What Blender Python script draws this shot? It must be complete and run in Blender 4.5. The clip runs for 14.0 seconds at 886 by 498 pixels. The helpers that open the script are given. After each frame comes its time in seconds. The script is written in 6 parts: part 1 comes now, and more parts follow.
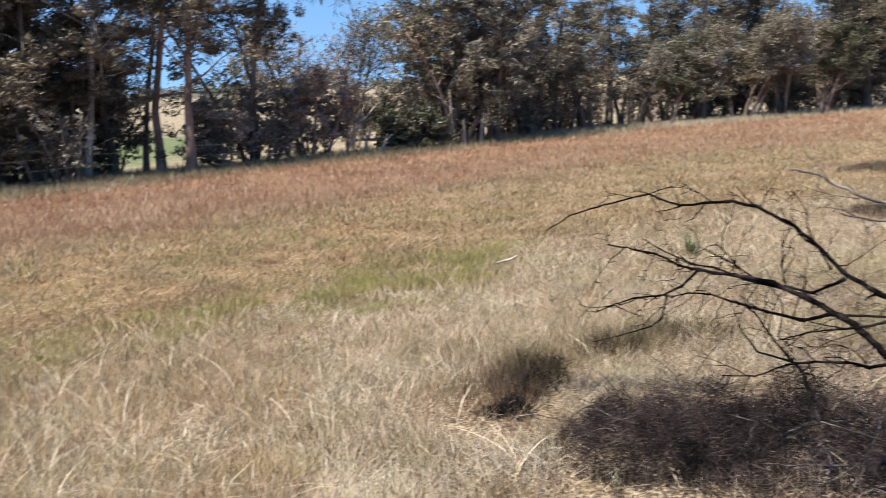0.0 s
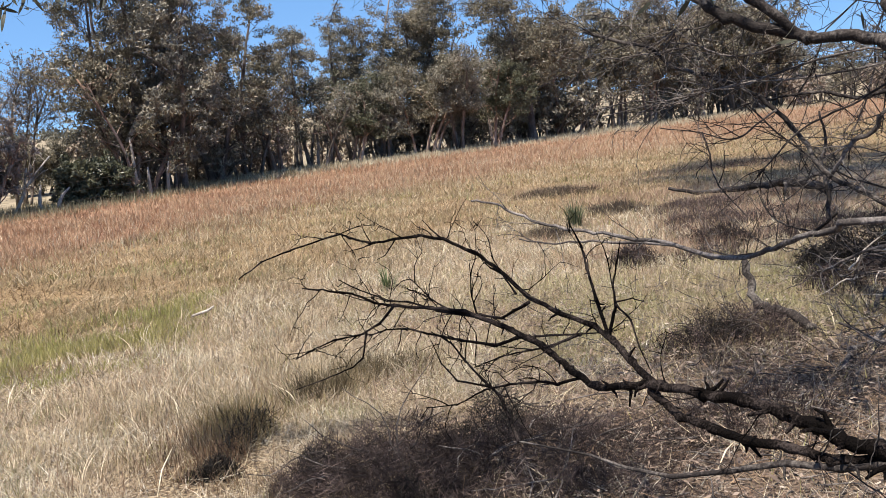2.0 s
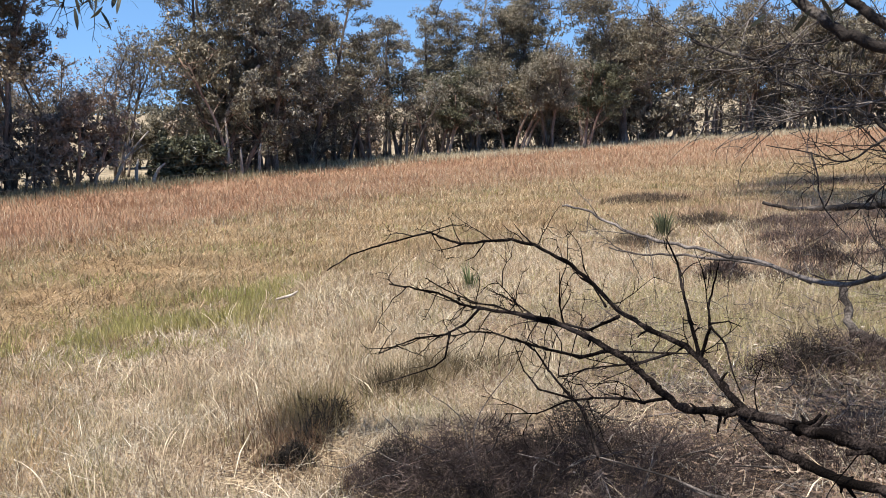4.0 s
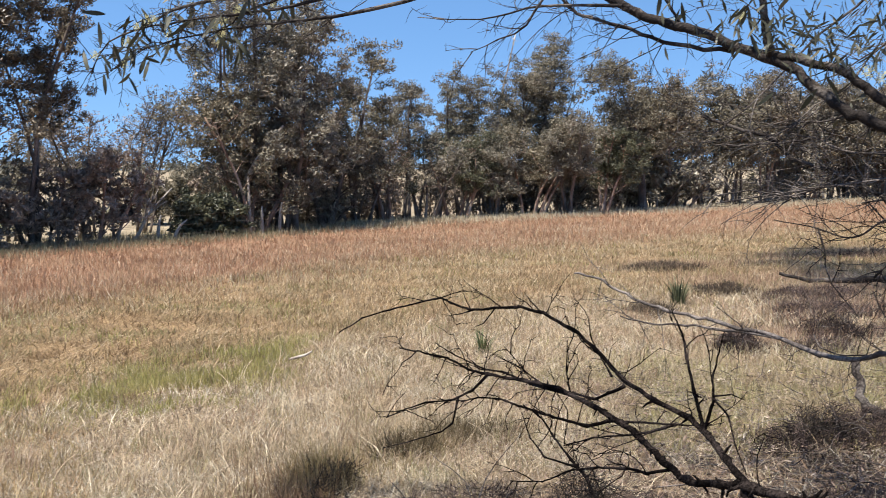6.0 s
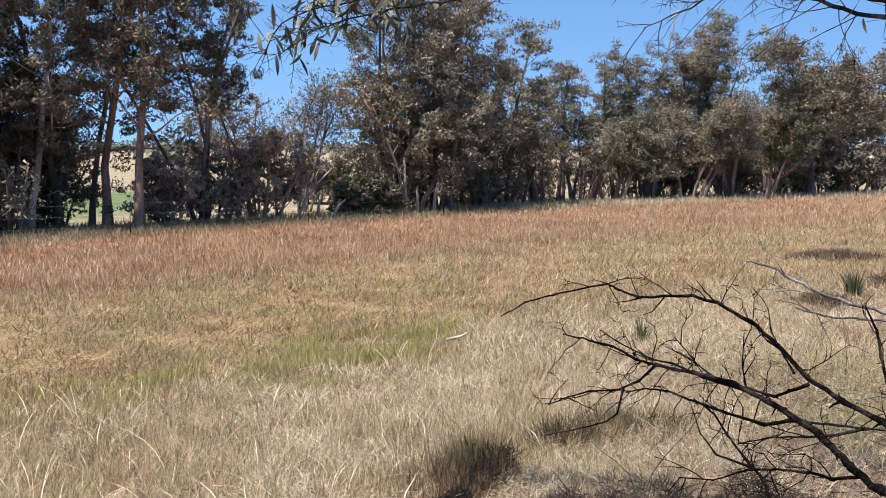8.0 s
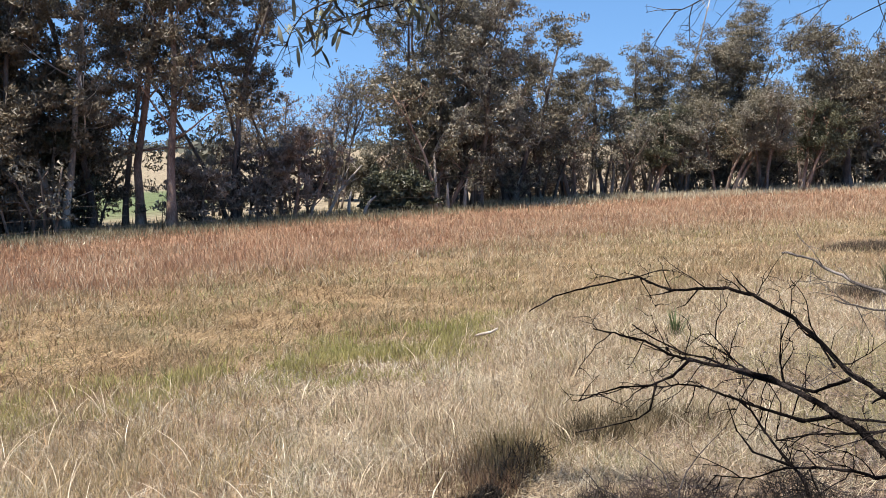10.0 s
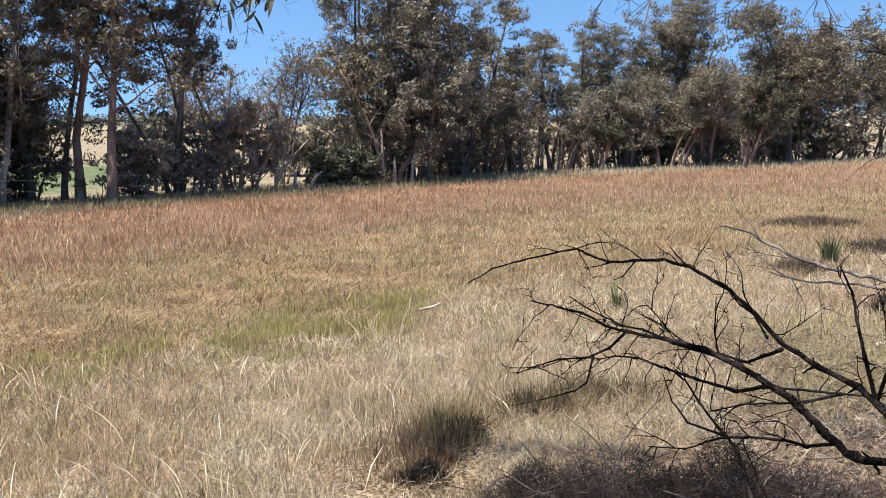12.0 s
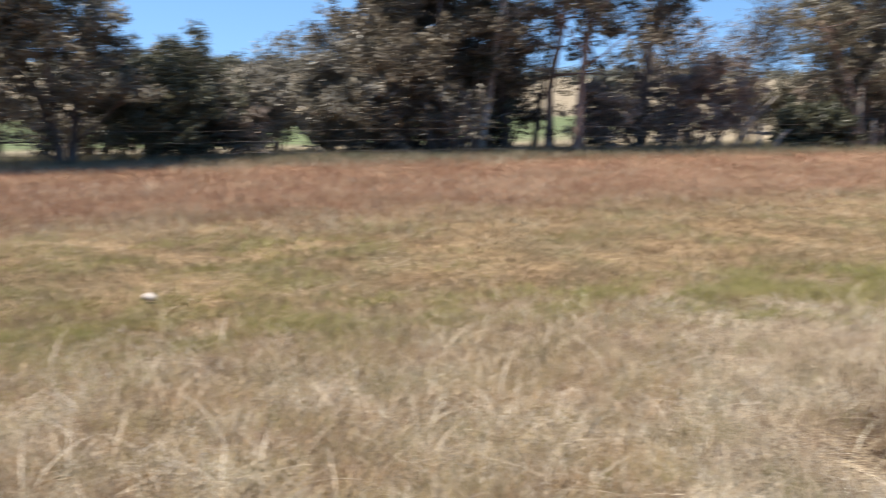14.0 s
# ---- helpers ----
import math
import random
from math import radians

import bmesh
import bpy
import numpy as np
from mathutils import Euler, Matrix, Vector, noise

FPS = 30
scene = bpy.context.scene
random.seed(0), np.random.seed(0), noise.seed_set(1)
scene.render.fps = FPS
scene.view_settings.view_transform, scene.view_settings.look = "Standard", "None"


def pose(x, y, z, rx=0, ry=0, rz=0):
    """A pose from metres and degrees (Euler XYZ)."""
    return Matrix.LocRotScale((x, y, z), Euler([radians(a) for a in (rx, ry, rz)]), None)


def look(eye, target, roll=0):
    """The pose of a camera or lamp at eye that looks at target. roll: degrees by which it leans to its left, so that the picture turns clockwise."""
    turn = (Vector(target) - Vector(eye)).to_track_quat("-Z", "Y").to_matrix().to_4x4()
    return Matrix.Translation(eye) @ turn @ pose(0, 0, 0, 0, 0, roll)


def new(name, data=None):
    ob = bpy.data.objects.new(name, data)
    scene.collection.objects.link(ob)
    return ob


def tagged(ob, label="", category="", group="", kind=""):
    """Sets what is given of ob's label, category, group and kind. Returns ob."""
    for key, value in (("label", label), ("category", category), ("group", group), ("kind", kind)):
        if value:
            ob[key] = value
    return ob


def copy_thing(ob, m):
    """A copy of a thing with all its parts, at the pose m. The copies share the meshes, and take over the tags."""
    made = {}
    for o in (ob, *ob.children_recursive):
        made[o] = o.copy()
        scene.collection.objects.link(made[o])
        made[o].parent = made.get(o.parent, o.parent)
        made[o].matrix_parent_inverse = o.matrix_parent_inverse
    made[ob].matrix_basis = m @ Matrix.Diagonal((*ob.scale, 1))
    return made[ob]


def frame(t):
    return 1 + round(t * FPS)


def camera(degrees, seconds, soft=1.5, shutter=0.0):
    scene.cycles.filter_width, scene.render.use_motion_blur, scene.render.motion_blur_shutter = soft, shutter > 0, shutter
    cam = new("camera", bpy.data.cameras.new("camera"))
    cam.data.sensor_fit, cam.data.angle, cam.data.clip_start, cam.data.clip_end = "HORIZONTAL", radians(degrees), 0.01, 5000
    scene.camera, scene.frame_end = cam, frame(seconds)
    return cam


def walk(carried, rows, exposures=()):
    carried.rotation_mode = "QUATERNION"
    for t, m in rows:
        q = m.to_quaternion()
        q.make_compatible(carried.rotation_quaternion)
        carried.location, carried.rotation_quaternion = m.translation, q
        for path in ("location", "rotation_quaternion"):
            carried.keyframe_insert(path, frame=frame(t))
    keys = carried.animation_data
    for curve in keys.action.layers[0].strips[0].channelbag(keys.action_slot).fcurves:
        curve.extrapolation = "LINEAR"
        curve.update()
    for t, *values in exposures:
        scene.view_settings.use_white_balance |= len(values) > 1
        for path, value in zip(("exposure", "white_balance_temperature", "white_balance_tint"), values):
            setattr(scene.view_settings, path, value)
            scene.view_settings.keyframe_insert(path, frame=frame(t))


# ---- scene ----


# ---- camera and walk ----
def view(x, y, z, yaw, pitch, roll):
    return pose(x, y, z, 90 + pitch, 0, yaw) @ pose(0, 0, 0, 0, 0, roll)


cam = camera(50.19, 14.0, soft=0.85, shutter=0.22)
PATH = [
    (0, 0.009, -0.159, 1.335, 6.91, -9.91, -2.80),
    (0.5, 0.089, -0.101, 1.337, -2.55, -9.27, -4.42),
    (1, 0.120, -0.039, 1.337, -6.98, -9.13, -4.24),
    (1.5, 0.072, -0.066, 1.330, -12.29, -9.29, -3.81),
    (2, 0.038, -0.065, 1.329, -11.47, -8.56, -4.65),
    (2.5, 0.036, -0.050, 1.326, -11.36, -8.38, -4.55),
    (3, 0.015, -0.021, 1.333, -8.77, -8.94, -4.43),
    (3.5, 0.005, -0.008, 1.340, -6.02, -8.83, -3.13),
    (3.7, 0.006, -0.012, 1.346, -6.50, -8.88, -1.98),
    (5.8, 0.044, -0.096, 1.385, -6.39, -4.54, -0.53),
    (6, 0.033, -0.085, 1.378, -5.48, -4.86, -0.23),
    (6.5, 0.011, -0.050, 1.369, -1.94, -5.79, -0.43),
    (7, 0.000, -0.033, 1.368, -0.00, -5.71, -0.10),
    (7.5, -0.010, -0.022, 1.373, 1.93, -6.04, 0.26),
    (8, -0.016, -0.003, 1.375, 3.72, -5.94, 0.02),
    (8.2, -0.013, -0.002, 1.378, 4.20, -5.91, -0.13),
    (10.3, 0.005, 0.097, 1.352, 5.88, -6.32, -1.01),
    (10.5, 0.009, 0.111, 1.348, 6.00, -6.65, -1.19),
    (11, 0.010, 0.121, 1.345, 6.04, -7.08, -0.96),
    (11.5, 0.014, 0.124, 1.344, 5.77, -7.30, -0.98),
    (12, 0.038, 0.130, 1.335, 2.52, -7.64, -0.38),
    (12.5, 0.037, 0.130, 1.331, 2.35, -8.40, -0.37),
    (13, 0.034, 0.131, 1.330, 2.75, -8.87, -0.00),
    (13.5, -0.038, 0.102, 1.343, 8.67, -9.26, -0.01),
    (13.7, -0.095, -0.001, 1.338, 16.15, -9.49, 0.24),
    (13.8, -0.145, -0.043, 1.360, 20.77, -9.72, 0.96),
    (13.9, -0.133, -0.076, 1.336, 24.10, -9.98, 1.03),
    (14, -0.128, -0.065, 1.338, 29.35, -10.37, 0.35),
]
walk(cam, [(row[0], view(*row[1:])) for row in PATH])

# ---- daylight ----
SUN_EL, SUN_AZ = radians(70), radians(-128)
TO_SUN = Vector((math.sin(SUN_AZ) * math.cos(SUN_EL), math.cos(SUN_AZ) * math.cos(SUN_EL), math.sin(SUN_EL)))
world = bpy.data.worlds.new("daylight")
scene.world = world
world.use_nodes = True
sky = world.node_tree.nodes.new("ShaderNodeTexSky")
sky.sky_type, sky.sun_disc = "NISHITA", False
sky.sun_elevation, sky.sun_rotation = SUN_EL, SUN_AZ % (2 * math.pi)
sky.air_density, sky.dust_density, sky.ozone_density = 1.0, 0.2, 1.2
way = world.node_tree.nodes.new("ShaderNodeTexCoord")
lift = world.node_tree.nodes.new("ShaderNodeVectorMath")
lift.operation = "ADD"
lift.inputs[1].default_value = (0, 0, 0.22)
world.node_tree.links.new(way.outputs["Generated"], lift.inputs[0])
world.node_tree.links.new(lift.outputs[0], sky.inputs["Vector"])
back = world.node_tree.nodes["Background"]
back.inputs["Strength"].default_value = 0.105
rich = world.node_tree.nodes.new("ShaderNodeHueSaturation")
rich.inputs["Saturation"].default_value, rich.inputs["Value"].default_value = 1.2, 1.52
world.node_tree.links.new(sky.outputs[0], rich.inputs["Color"])
world.node_tree.links.new(rich.outputs[0], back.inputs["Color"])
sun = new("sun", bpy.data.lights.new("sun", "SUN"))
sun.data.energy, sun.data.angle, sun.data.color = 7.7, radians(0.53), (1.0, 0.93, 0.83)
sun.matrix_world = look(TO_SUN * 60, (0, 0, 0))
scene.view_settings.exposure = 0.47

# ---- materials ----
def nodes_of(name):
    m = bpy.data.materials.new(name)
    m.use_nodes = True
    return m, m.node_tree.nodes, m.node_tree.links, m.node_tree.nodes["Principled BSDF"]


def ramp(nodes, stops):
    r = nodes.new("ShaderNodeValToRGB")
    while len(r.color_ramp.elements) < len(stops):
        r.color_ramp.elements.new(0.5)
    for e, (at, c) in zip(r.color_ramp.elements, stops):
        e.position, e.color = at, (*c, 1)
    return r


def noise_node(nodes, links, scale, detail=4.0, coords=None, stretch=None):
    n = nodes.new("ShaderNodeTexNoise")
    n.inputs["Scale"].default_value, n.inputs["Detail"].default_value = scale, detail
    if coords is not None:
        if stretch:
            mp = nodes.new("ShaderNodeMapping")
            mp.inputs["Scale"].default_value = stretch
            links.new(coords, mp.inputs["Vector"])
            coords = mp.outputs[0]
        links.new(coords, n.inputs["Vector"])
    return n


def mix_colour(nodes, links, kind, fac, a, b):
    m = nodes.new("ShaderNodeMix")
    m.data_type, m.blend_type = "RGBA", kind
    for socket, value in ((m.inputs[0], fac), (m.inputs[6], a), (m.inputs[7], b)):
        if isinstance(value, (int, float)):
            socket.default_value = value
        elif isinstance(value, tuple):
            socket.default_value = (*value, 1)
        else:
            links.new(value, socket)
    return m.outputs[2]


def bark(name, dark, mid, light, scale=6.0, bump=0.5, rough=0.85, shine=0.3, grain=0.25):
    """Bark: long streaks up the stem, patches of peeled skin, fine cracks."""
    m, nodes, links, bsdf = nodes_of(name)
    co = nodes.new("ShaderNodeTexCoord").outputs["Object"]
    big = noise_node(nodes, links, scale * 0.4, 3, co, (1, 1, grain * 1.4))
    fine = noise_node(nodes, links, scale * 7, 5, co, (1, 1, grain))
    both = nodes.new("ShaderNodeMath")
    both.operation = "MULTIPLY_ADD"
    links.new(fine.outputs[0], both.inputs[0])
    both.inputs[1].default_value = 0.55
    links.new(big.outputs[0], both.inputs[2])
    r = ramp(nodes, [(0.55, dark), (0.78, mid), (0.98, light)])
    links.new(both.outputs[0], r.inputs[0])
    links.new(r.outputs[0], bsdf.inputs["Base Color"])
    bsdf.inputs["Roughness"].default_value = rough
    bsdf.inputs["Specular IOR Level"].default_value = shine
    b = nodes.new("ShaderNodeBump")
    b.inputs["Strength"].default_value, b.inputs["Distance"].default_value = bump, 0.01
    links.new(fine.outputs[0], b.inputs["Height"])
    links.new(b.outputs[0], bsdf.inputs["Normal"])
    return m


def leaf_material(name, stops, rough=0.45, through_light=0.25, patch=1.2):
    """Leaves: every leaf its own tone, larger patches of age, some light let through."""
    m, nodes, links, bsdf = nodes_of(name)
    geo = nodes.new("ShaderNodeNewGeometry")
    r = ramp(nodes, stops)
    n = noise_node(nodes, links, patch, 2, geo.outputs["Position"])
    add = nodes.new("ShaderNodeMath")
    add.operation = "MULTIPLY_ADD"
    links.new(geo.outputs["Random Per Island"], add.inputs[0])
    add.inputs[1].default_value = 0.45
    sub = nodes.new("ShaderNodeMapRange")
    sub.inputs[1].default_value, sub.inputs[2].default_value = 0.3, 0.7
    sub.inputs[3].default_value, sub.inputs[4].default_value = 0.0, 0.55
    links.new(n.outputs[0], sub.inputs[0])
    links.new(sub.outputs[0], add.inputs[2])
    links.new(add.outputs[0], r.inputs[0])
    links.new(r.outputs[0], bsdf.inputs["Base Color"])
    bsdf.inputs["Roughness"].default_value = rough
    bsdf.inputs["Specular IOR Level"].default_value = 0.3
    tr = nodes.new("ShaderNodeBsdfTranslucent")
    links.new(r.outputs[0], tr.inputs["Color"])
    mx = nodes.new("ShaderNodeMixShader")
    mx.inputs[0].default_value = through_light
    links.new(bsdf.outputs[0], mx.inputs[1])
    links.new(tr.outputs[0], mx.inputs[2])
    links.new(mx.outputs[0], nodes["Material Output"].inputs[0])
    return m


def grass_material(name, through_light=0.45, rough=0.6):
    """Grass: the tone of each blade is stored with it; fine mottling on top."""
    m, nodes, links, bsdf = nodes_of(name)
    at = nodes.new("ShaderNodeAttribute")
    at.attribute_name = "tint"
    geo = nodes.new("ShaderNodeNewGeometry")
    n = noise_node(nodes, links, 60, 2, geo.outputs["Position"])
    r = ramp(nodes, [(0.3, (0.61, 0.61, 0.61)), (0.7, (1.05, 1.05, 1.05))])
    links.new(n.outputs[0], r.inputs[0])
    c = mix_colour(nodes, links, "MULTIPLY", 1.0, at.outputs["Color"], r.outputs[0])
    links.new(c, bsdf.inputs["Base Color"])
    bsdf.inputs["Roughness"].default_value = rough
    bsdf.inputs["Specular IOR Level"].default_value = 0.35
    tr = nodes.new("ShaderNodeBsdfTranslucent")
    links.new(c, tr.inputs["Color"])
    mx = nodes.new("ShaderNodeMixShader")
    mx.inputs[0].default_value = through_light
    links.new(bsdf.outputs[0], mx.inputs[1])
    links.new(tr.outputs[0], mx.inputs[2])
    links.new(mx.outputs[0], nodes["Material Output"].inputs[0])
    return m


def band(nodes, links, value, lo, hi):
    """0 below lo, 1 above hi."""
    mr = nodes.new("ShaderNodeMapRange")
    mr.interpolation_type = "SMOOTHSTEP"
    mr.inputs[1].default_value, mr.inputs[2].default_value = lo, hi
    links.new(value, mr.inputs[0])
    return mr.outputs[0]


def ground_material():
    """Dry thatch and soil; strips of different growth run along the creek line, paddocks behind it."""
    m, nodes, links, bsdf = nodes_of("dry_paddock_soil")
    pos = nodes.new("ShaderNodeNewGeometry").outputs["Position"]
    dot = nodes.new("ShaderNodeVectorMath")
    dot.operation = "DOT_PRODUCT"
    dot.inputs[1].default_value = (-0.740, 0.672, 0)
    links.new(pos, dot.inputs[0])
    wob = noise_node(nodes, links, 0.35, 4, pos)
    s = nodes.new("ShaderNodeMath")
    s.operation = "MULTIPLY_ADD"
    links.new(wob.outputs[0], s.inputs[0])
    s.inputs[1].default_value = 3.0
    sep = nodes.new("ShaderNodeSeparateXYZ")
    links.new(pos, sep.inputs[0])
    east = nodes.new("ShaderNodeMath")
    east.operation = "MAXIMUM"
    links.new(sep.outputs[0], east.inputs[0])
    east.inputs[1].default_value = 2.0
    turn = nodes.new("ShaderNodeMath")
    turn.operation = "MULTIPLY_ADD"
    links.new(east.outputs[0], turn.inputs[0])
    turn.inputs[1].default_value = 0.45
    links.new(dot.outputs["Value"], turn.inputs[2])
    links.new(turn.outputs[0], s.inputs[2])
    s = s.outputs[0]
    fine = noise_node(nodes, links, 55, 8, pos)
    mid = noise_node(nodes, links, 3.0, 5, pos)
    straw = ramp(nodes, [(0.36, (0.05, 0.036, 0.026)), (0.49, (0.17, 0.125, 0.08)), (0.64, (0.40, 0.32, 0.21))])
    gold = ramp(nodes, [(0.36, (0.06, 0.036, 0.022)), (0.5, (0.19, 0.125, 0.064)), (0.66, (0.385, 0.282, 0.153))])
    red = ramp(nodes, [(0.3, (0.12, 0.07, 0.045)), (0.5, (0.25, 0.145, 0.09)), (0.72, (0.37, 0.24, 0.15))])
    far = ramp(nodes, [(0.35, (0.19, 0.155, 0.105)), (0.65, (0.30, 0.245, 0.165))])
    for r in (straw, gold, red):
        links.new(fine.outputs[0], r.inputs[0])
    links.new(mid.outputs[0], far.inputs[0])
    c = mix_colour(nodes, links, "MIX", band(nodes, links, s, 7.6, 8.8), straw.outputs[0], gold.outputs[0])
    c = mix_colour(nodes, links, "MIX", band(nodes, links, s, 13.4, 15.0), c, red.outputs[0])
    c = mix_colour(nodes, links, "MIX", band(nodes, links, s, 24.8, 26.5), c, far.outputs[0])
    # a greener flat behind the creek, before the dry rise
    left = nodes.new("ShaderNodeMath")
    left.operation = "MULTIPLY"
    links.new(band(nodes, links, s, 34.0, 38.0), left.inputs[0])
    cut = nodes.new("ShaderNodeMath")
    cut.operation = "SUBTRACT"
    cut.inputs[0].default_value = 1.0
    links.new(band(nodes, links, s, 54.0, 60.0), cut.inputs[1])
    links.new(cut.outputs[0], left.inputs[1])
    side = nodes.new("ShaderNodeMath")
    side.operation = "MULTIPLY"
    west = nodes.new("ShaderNodeMath")
    west.operation = "SUBTRACT"
    west.inputs[0].default_value = 1.0
    links.new(band(nodes, links, sep.outputs[0], -18.0, -12.0), west.inputs[1])
    links.new(left.outputs[0], side.inputs[0])
    links.new(west.outputs[0], side.inputs[1])
    c = mix_colour(nodes, links, "MIX", side.outputs[0], c, (0.115, 0.14, 0.065))
    patch = ramp(nodes, [(0.35, (0.7, 0.68, 0.66)), (0.65, (1.12, 1.12, 1.12))])
    links.new(mid.outputs[0], patch.inputs[0])
    c = mix_colour(nodes, links, "MULTIPLY", 0.8, c, patch.outputs[0])
    # dark leaf mould below the overhanging tree
    away = nodes.new("ShaderNodeVectorMath")
    away.operation = "DISTANCE"
    away.inputs[1].default_value = (2.9, 3.4, 0)
    links.new(pos, away.inputs[0])
    ragged = nodes.new("ShaderNodeMath")
    ragged.operation = "MULTIPLY_ADD"
    links.new(mid.outputs[0], ragged.inputs[0])
    ragged.inputs[1].default_value = 1.6
    links.new(away.outputs["Value"], ragged.inputs[2])
    mould = ramp(nodes, [(0.38, (0.035, 0.024, 0.018)), (0.62, (0.17, 0.122, 0.088))])
    links.new(fine.outputs[0], mould.inputs[0])
    c = mix_colour(nodes, links, "MIX", band(nodes, links, ragged.outputs[0], 2.6, 3.6), mould.outputs[0], c)
    links.new(c, bsdf.inputs["Base Color"])
    bsdf.inputs["Roughness"].default_value = 0.95
    bsdf.inputs["Specular IOR Level"].default_value = 0.15
    b = nodes.new("ShaderNodeBump")
    b.inputs["Strength"].default_value, b.inputs["Distance"].default_value = 0.8, 0.03
    links.new(fine.outputs[0], b.inputs["Height"])
    links.new(b.outputs[0], bsdf.inputs["Normal"])
    return m


GROUND = ground_material()
GRASS = grass_material("dry_grass", 0.2)
TWIGS = leaf_material("dead_twigs", [(0.0, (0.036, 0.026, 0.019)), (0.6, (0.085, 0.063, 0.043)), (1.0, (0.23, 0.175, 0.125))], 0.8, 0.1)
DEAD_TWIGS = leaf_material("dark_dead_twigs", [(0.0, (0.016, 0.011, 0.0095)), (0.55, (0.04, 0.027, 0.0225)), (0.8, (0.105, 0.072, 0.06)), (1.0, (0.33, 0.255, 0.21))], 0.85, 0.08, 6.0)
# near-black twig colour that stands in for shade in mats and hollows
SHADE_TWIGS = leaf_material("shade_black_twigs", [(0.0, (0.006, 0.005, 0.004)), (0.7, (0.018, 0.014, 0.011)), (1.0, (0.06, 0.045, 0.034))], 0.9, 0.05, 6.0)
DARK_SAGE = leaf_material("dark_olive_clump", [(0.0, (0.02, 0.015, 0.008)), (0.6, (0.07, 0.052, 0.024)), (1.0, (0.24, 0.18, 0.09))], 0.75, 0.2)
HEATH = leaf_material("purple_heath_twigs", [(0.0, (0.03, 0.022, 0.019)), (0.6, (0.072, 0.05, 0.043)), (1.0, (0.24, 0.175, 0.15))], 0.85, 0.08, 2.5)
SAGE = leaf_material("olive_heath", [(0.0, (0.025, 0.02, 0.011)), (0.6, (0.095, 0.072, 0.038)), (1.0, (0.34, 0.26, 0.15))], 0.7, 0.3)
GUM_BARK = bark("gum_bark", (0.10, 0.065, 0.05), (0.26, 0.165, 0.12), (0.46, 0.36, 0.29), 5.0, 0.4)
DARK_BARK = bark("rough_dark_bark", (0.035, 0.028, 0.024), (0.10, 0.08, 0.066), (0.24, 0.20, 0.17), 8.0, 0.8)
PALE_BARK = bark("pale_bark", (0.16, 0.13, 0.11), (0.36, 0.31, 0.26), (0.58, 0.53, 0.46), 5.0, 0.4)
BLACK_WOOD = bark("near_black_dead_wood", (0.003, 0.0024, 0.002), (0.0055, 0.0042, 0.0037), (0.045, 0.035, 0.031), 22.0, 1.0, 0.85, 0.03, 0.7)
GREY_WOOD = bark("weathered_grey_wood", (0.022, 0.018, 0.016), (0.075, 0.063, 0.056), (0.23, 0.20, 0.18), 18.0, 0.7, 0.85, 0.15, 0.8)
# dark bark; on the overhanging limbs the crown's shade is in its colour
LIMB_BARK = bark("shade_darkened_bark", (0.010, 0.008, 0.007), (0.028, 0.0225, 0.02), (0.13, 0.112, 0.098), 14.0, 0.7, 0.85, 0.15, 0.8)
OLIVE_LEAF = leaf_material("olive_gum_leaf", [(0.0, (0.048, 0.042, 0.027)), (0.5, (0.134, 0.116, 0.076)), (0.8, (0.24, 0.205, 0.14)), (1.0, (0.36, 0.30, 0.21))], 0.42, 0.12)
BROWN_LEAF = leaf_material("brownish_gum_leaf", [(0.0, (0.04, 0.033, 0.023)), (0.5, (0.118, 0.096, 0.064)), (0.8, (0.205, 0.167, 0.112)), (1.0, (0.32, 0.25, 0.165))], 0.42, 0.12)
GREY_LEAF = leaf_material("grey_green_leaf", [(0.0, (0.053, 0.047, 0.035)), (0.5, (0.16, 0.143, 0.106)), (1.0, (0.36, 0.315, 0.24))], 0.42, 0.12)
DARK_LEAF = leaf_material("dark_green_leaf", [(0.0, (0.03, 0.032, 0.02)), (0.6, (0.085, 0.086, 0.05)), (1.0, (0.20, 0.185, 0.11))], 0.42, 0.12)
# brown scrub foliage, lightened in colour to offset the shade under the gums
LIFTED_BROWN_LEAF = leaf_material("brightened_brown_foliage", [(0.0, (0.075, 0.058, 0.044)), (0.5, (0.22, 0.17, 0.13)), (1.0, (0.42, 0.34, 0.27))], 0.6, 0.11)
FAR_LEAF = leaf_material("distant_woodland", [(0.0, (0.06, 0.062, 0.05)), (1.0, (0.12, 0.115, 0.085))], 0.7, 0.1, 0.05)
LITTER = leaf_material("fallen_leaves", [(0.0, (0.022, 0.015, 0.012)), (0.4, (0.085, 0.058, 0.044)), (0.65, (0.21, 0.15, 0.112)), (0.9, (0.42, 0.34, 0.265)), (1.0, (0.70, 0.61, 0.51))], 0.7, 0.1, 5.0)
WATTLE = leaf_material("long_green_leaf", [(0.0, (0.022, 0.023, 0.014)), (0.55, (0.06, 0.06, 0.038)), (0.8, (0.13, 0.115, 0.075)), (1.0, (0.34, 0.28, 0.16))], 0.5, 0.14)
FLOWER = leaf_material("pale_yellow_flower", [(0.0, (0.55, 0.50, 0.22)), (1.0, (0.75, 0.72, 0.45))], 0.7, 0.4)
GALV = nodes_of("galvanised_wire")
GALV[3].inputs["Metallic"].default_value, GALV[3].inputs["Roughness"].default_value = 0.9, 0.55
GALV[3].inputs["Base Color"].default_value = (0.16, 0.14, 0.12, 1)
GALV = GALV[0]

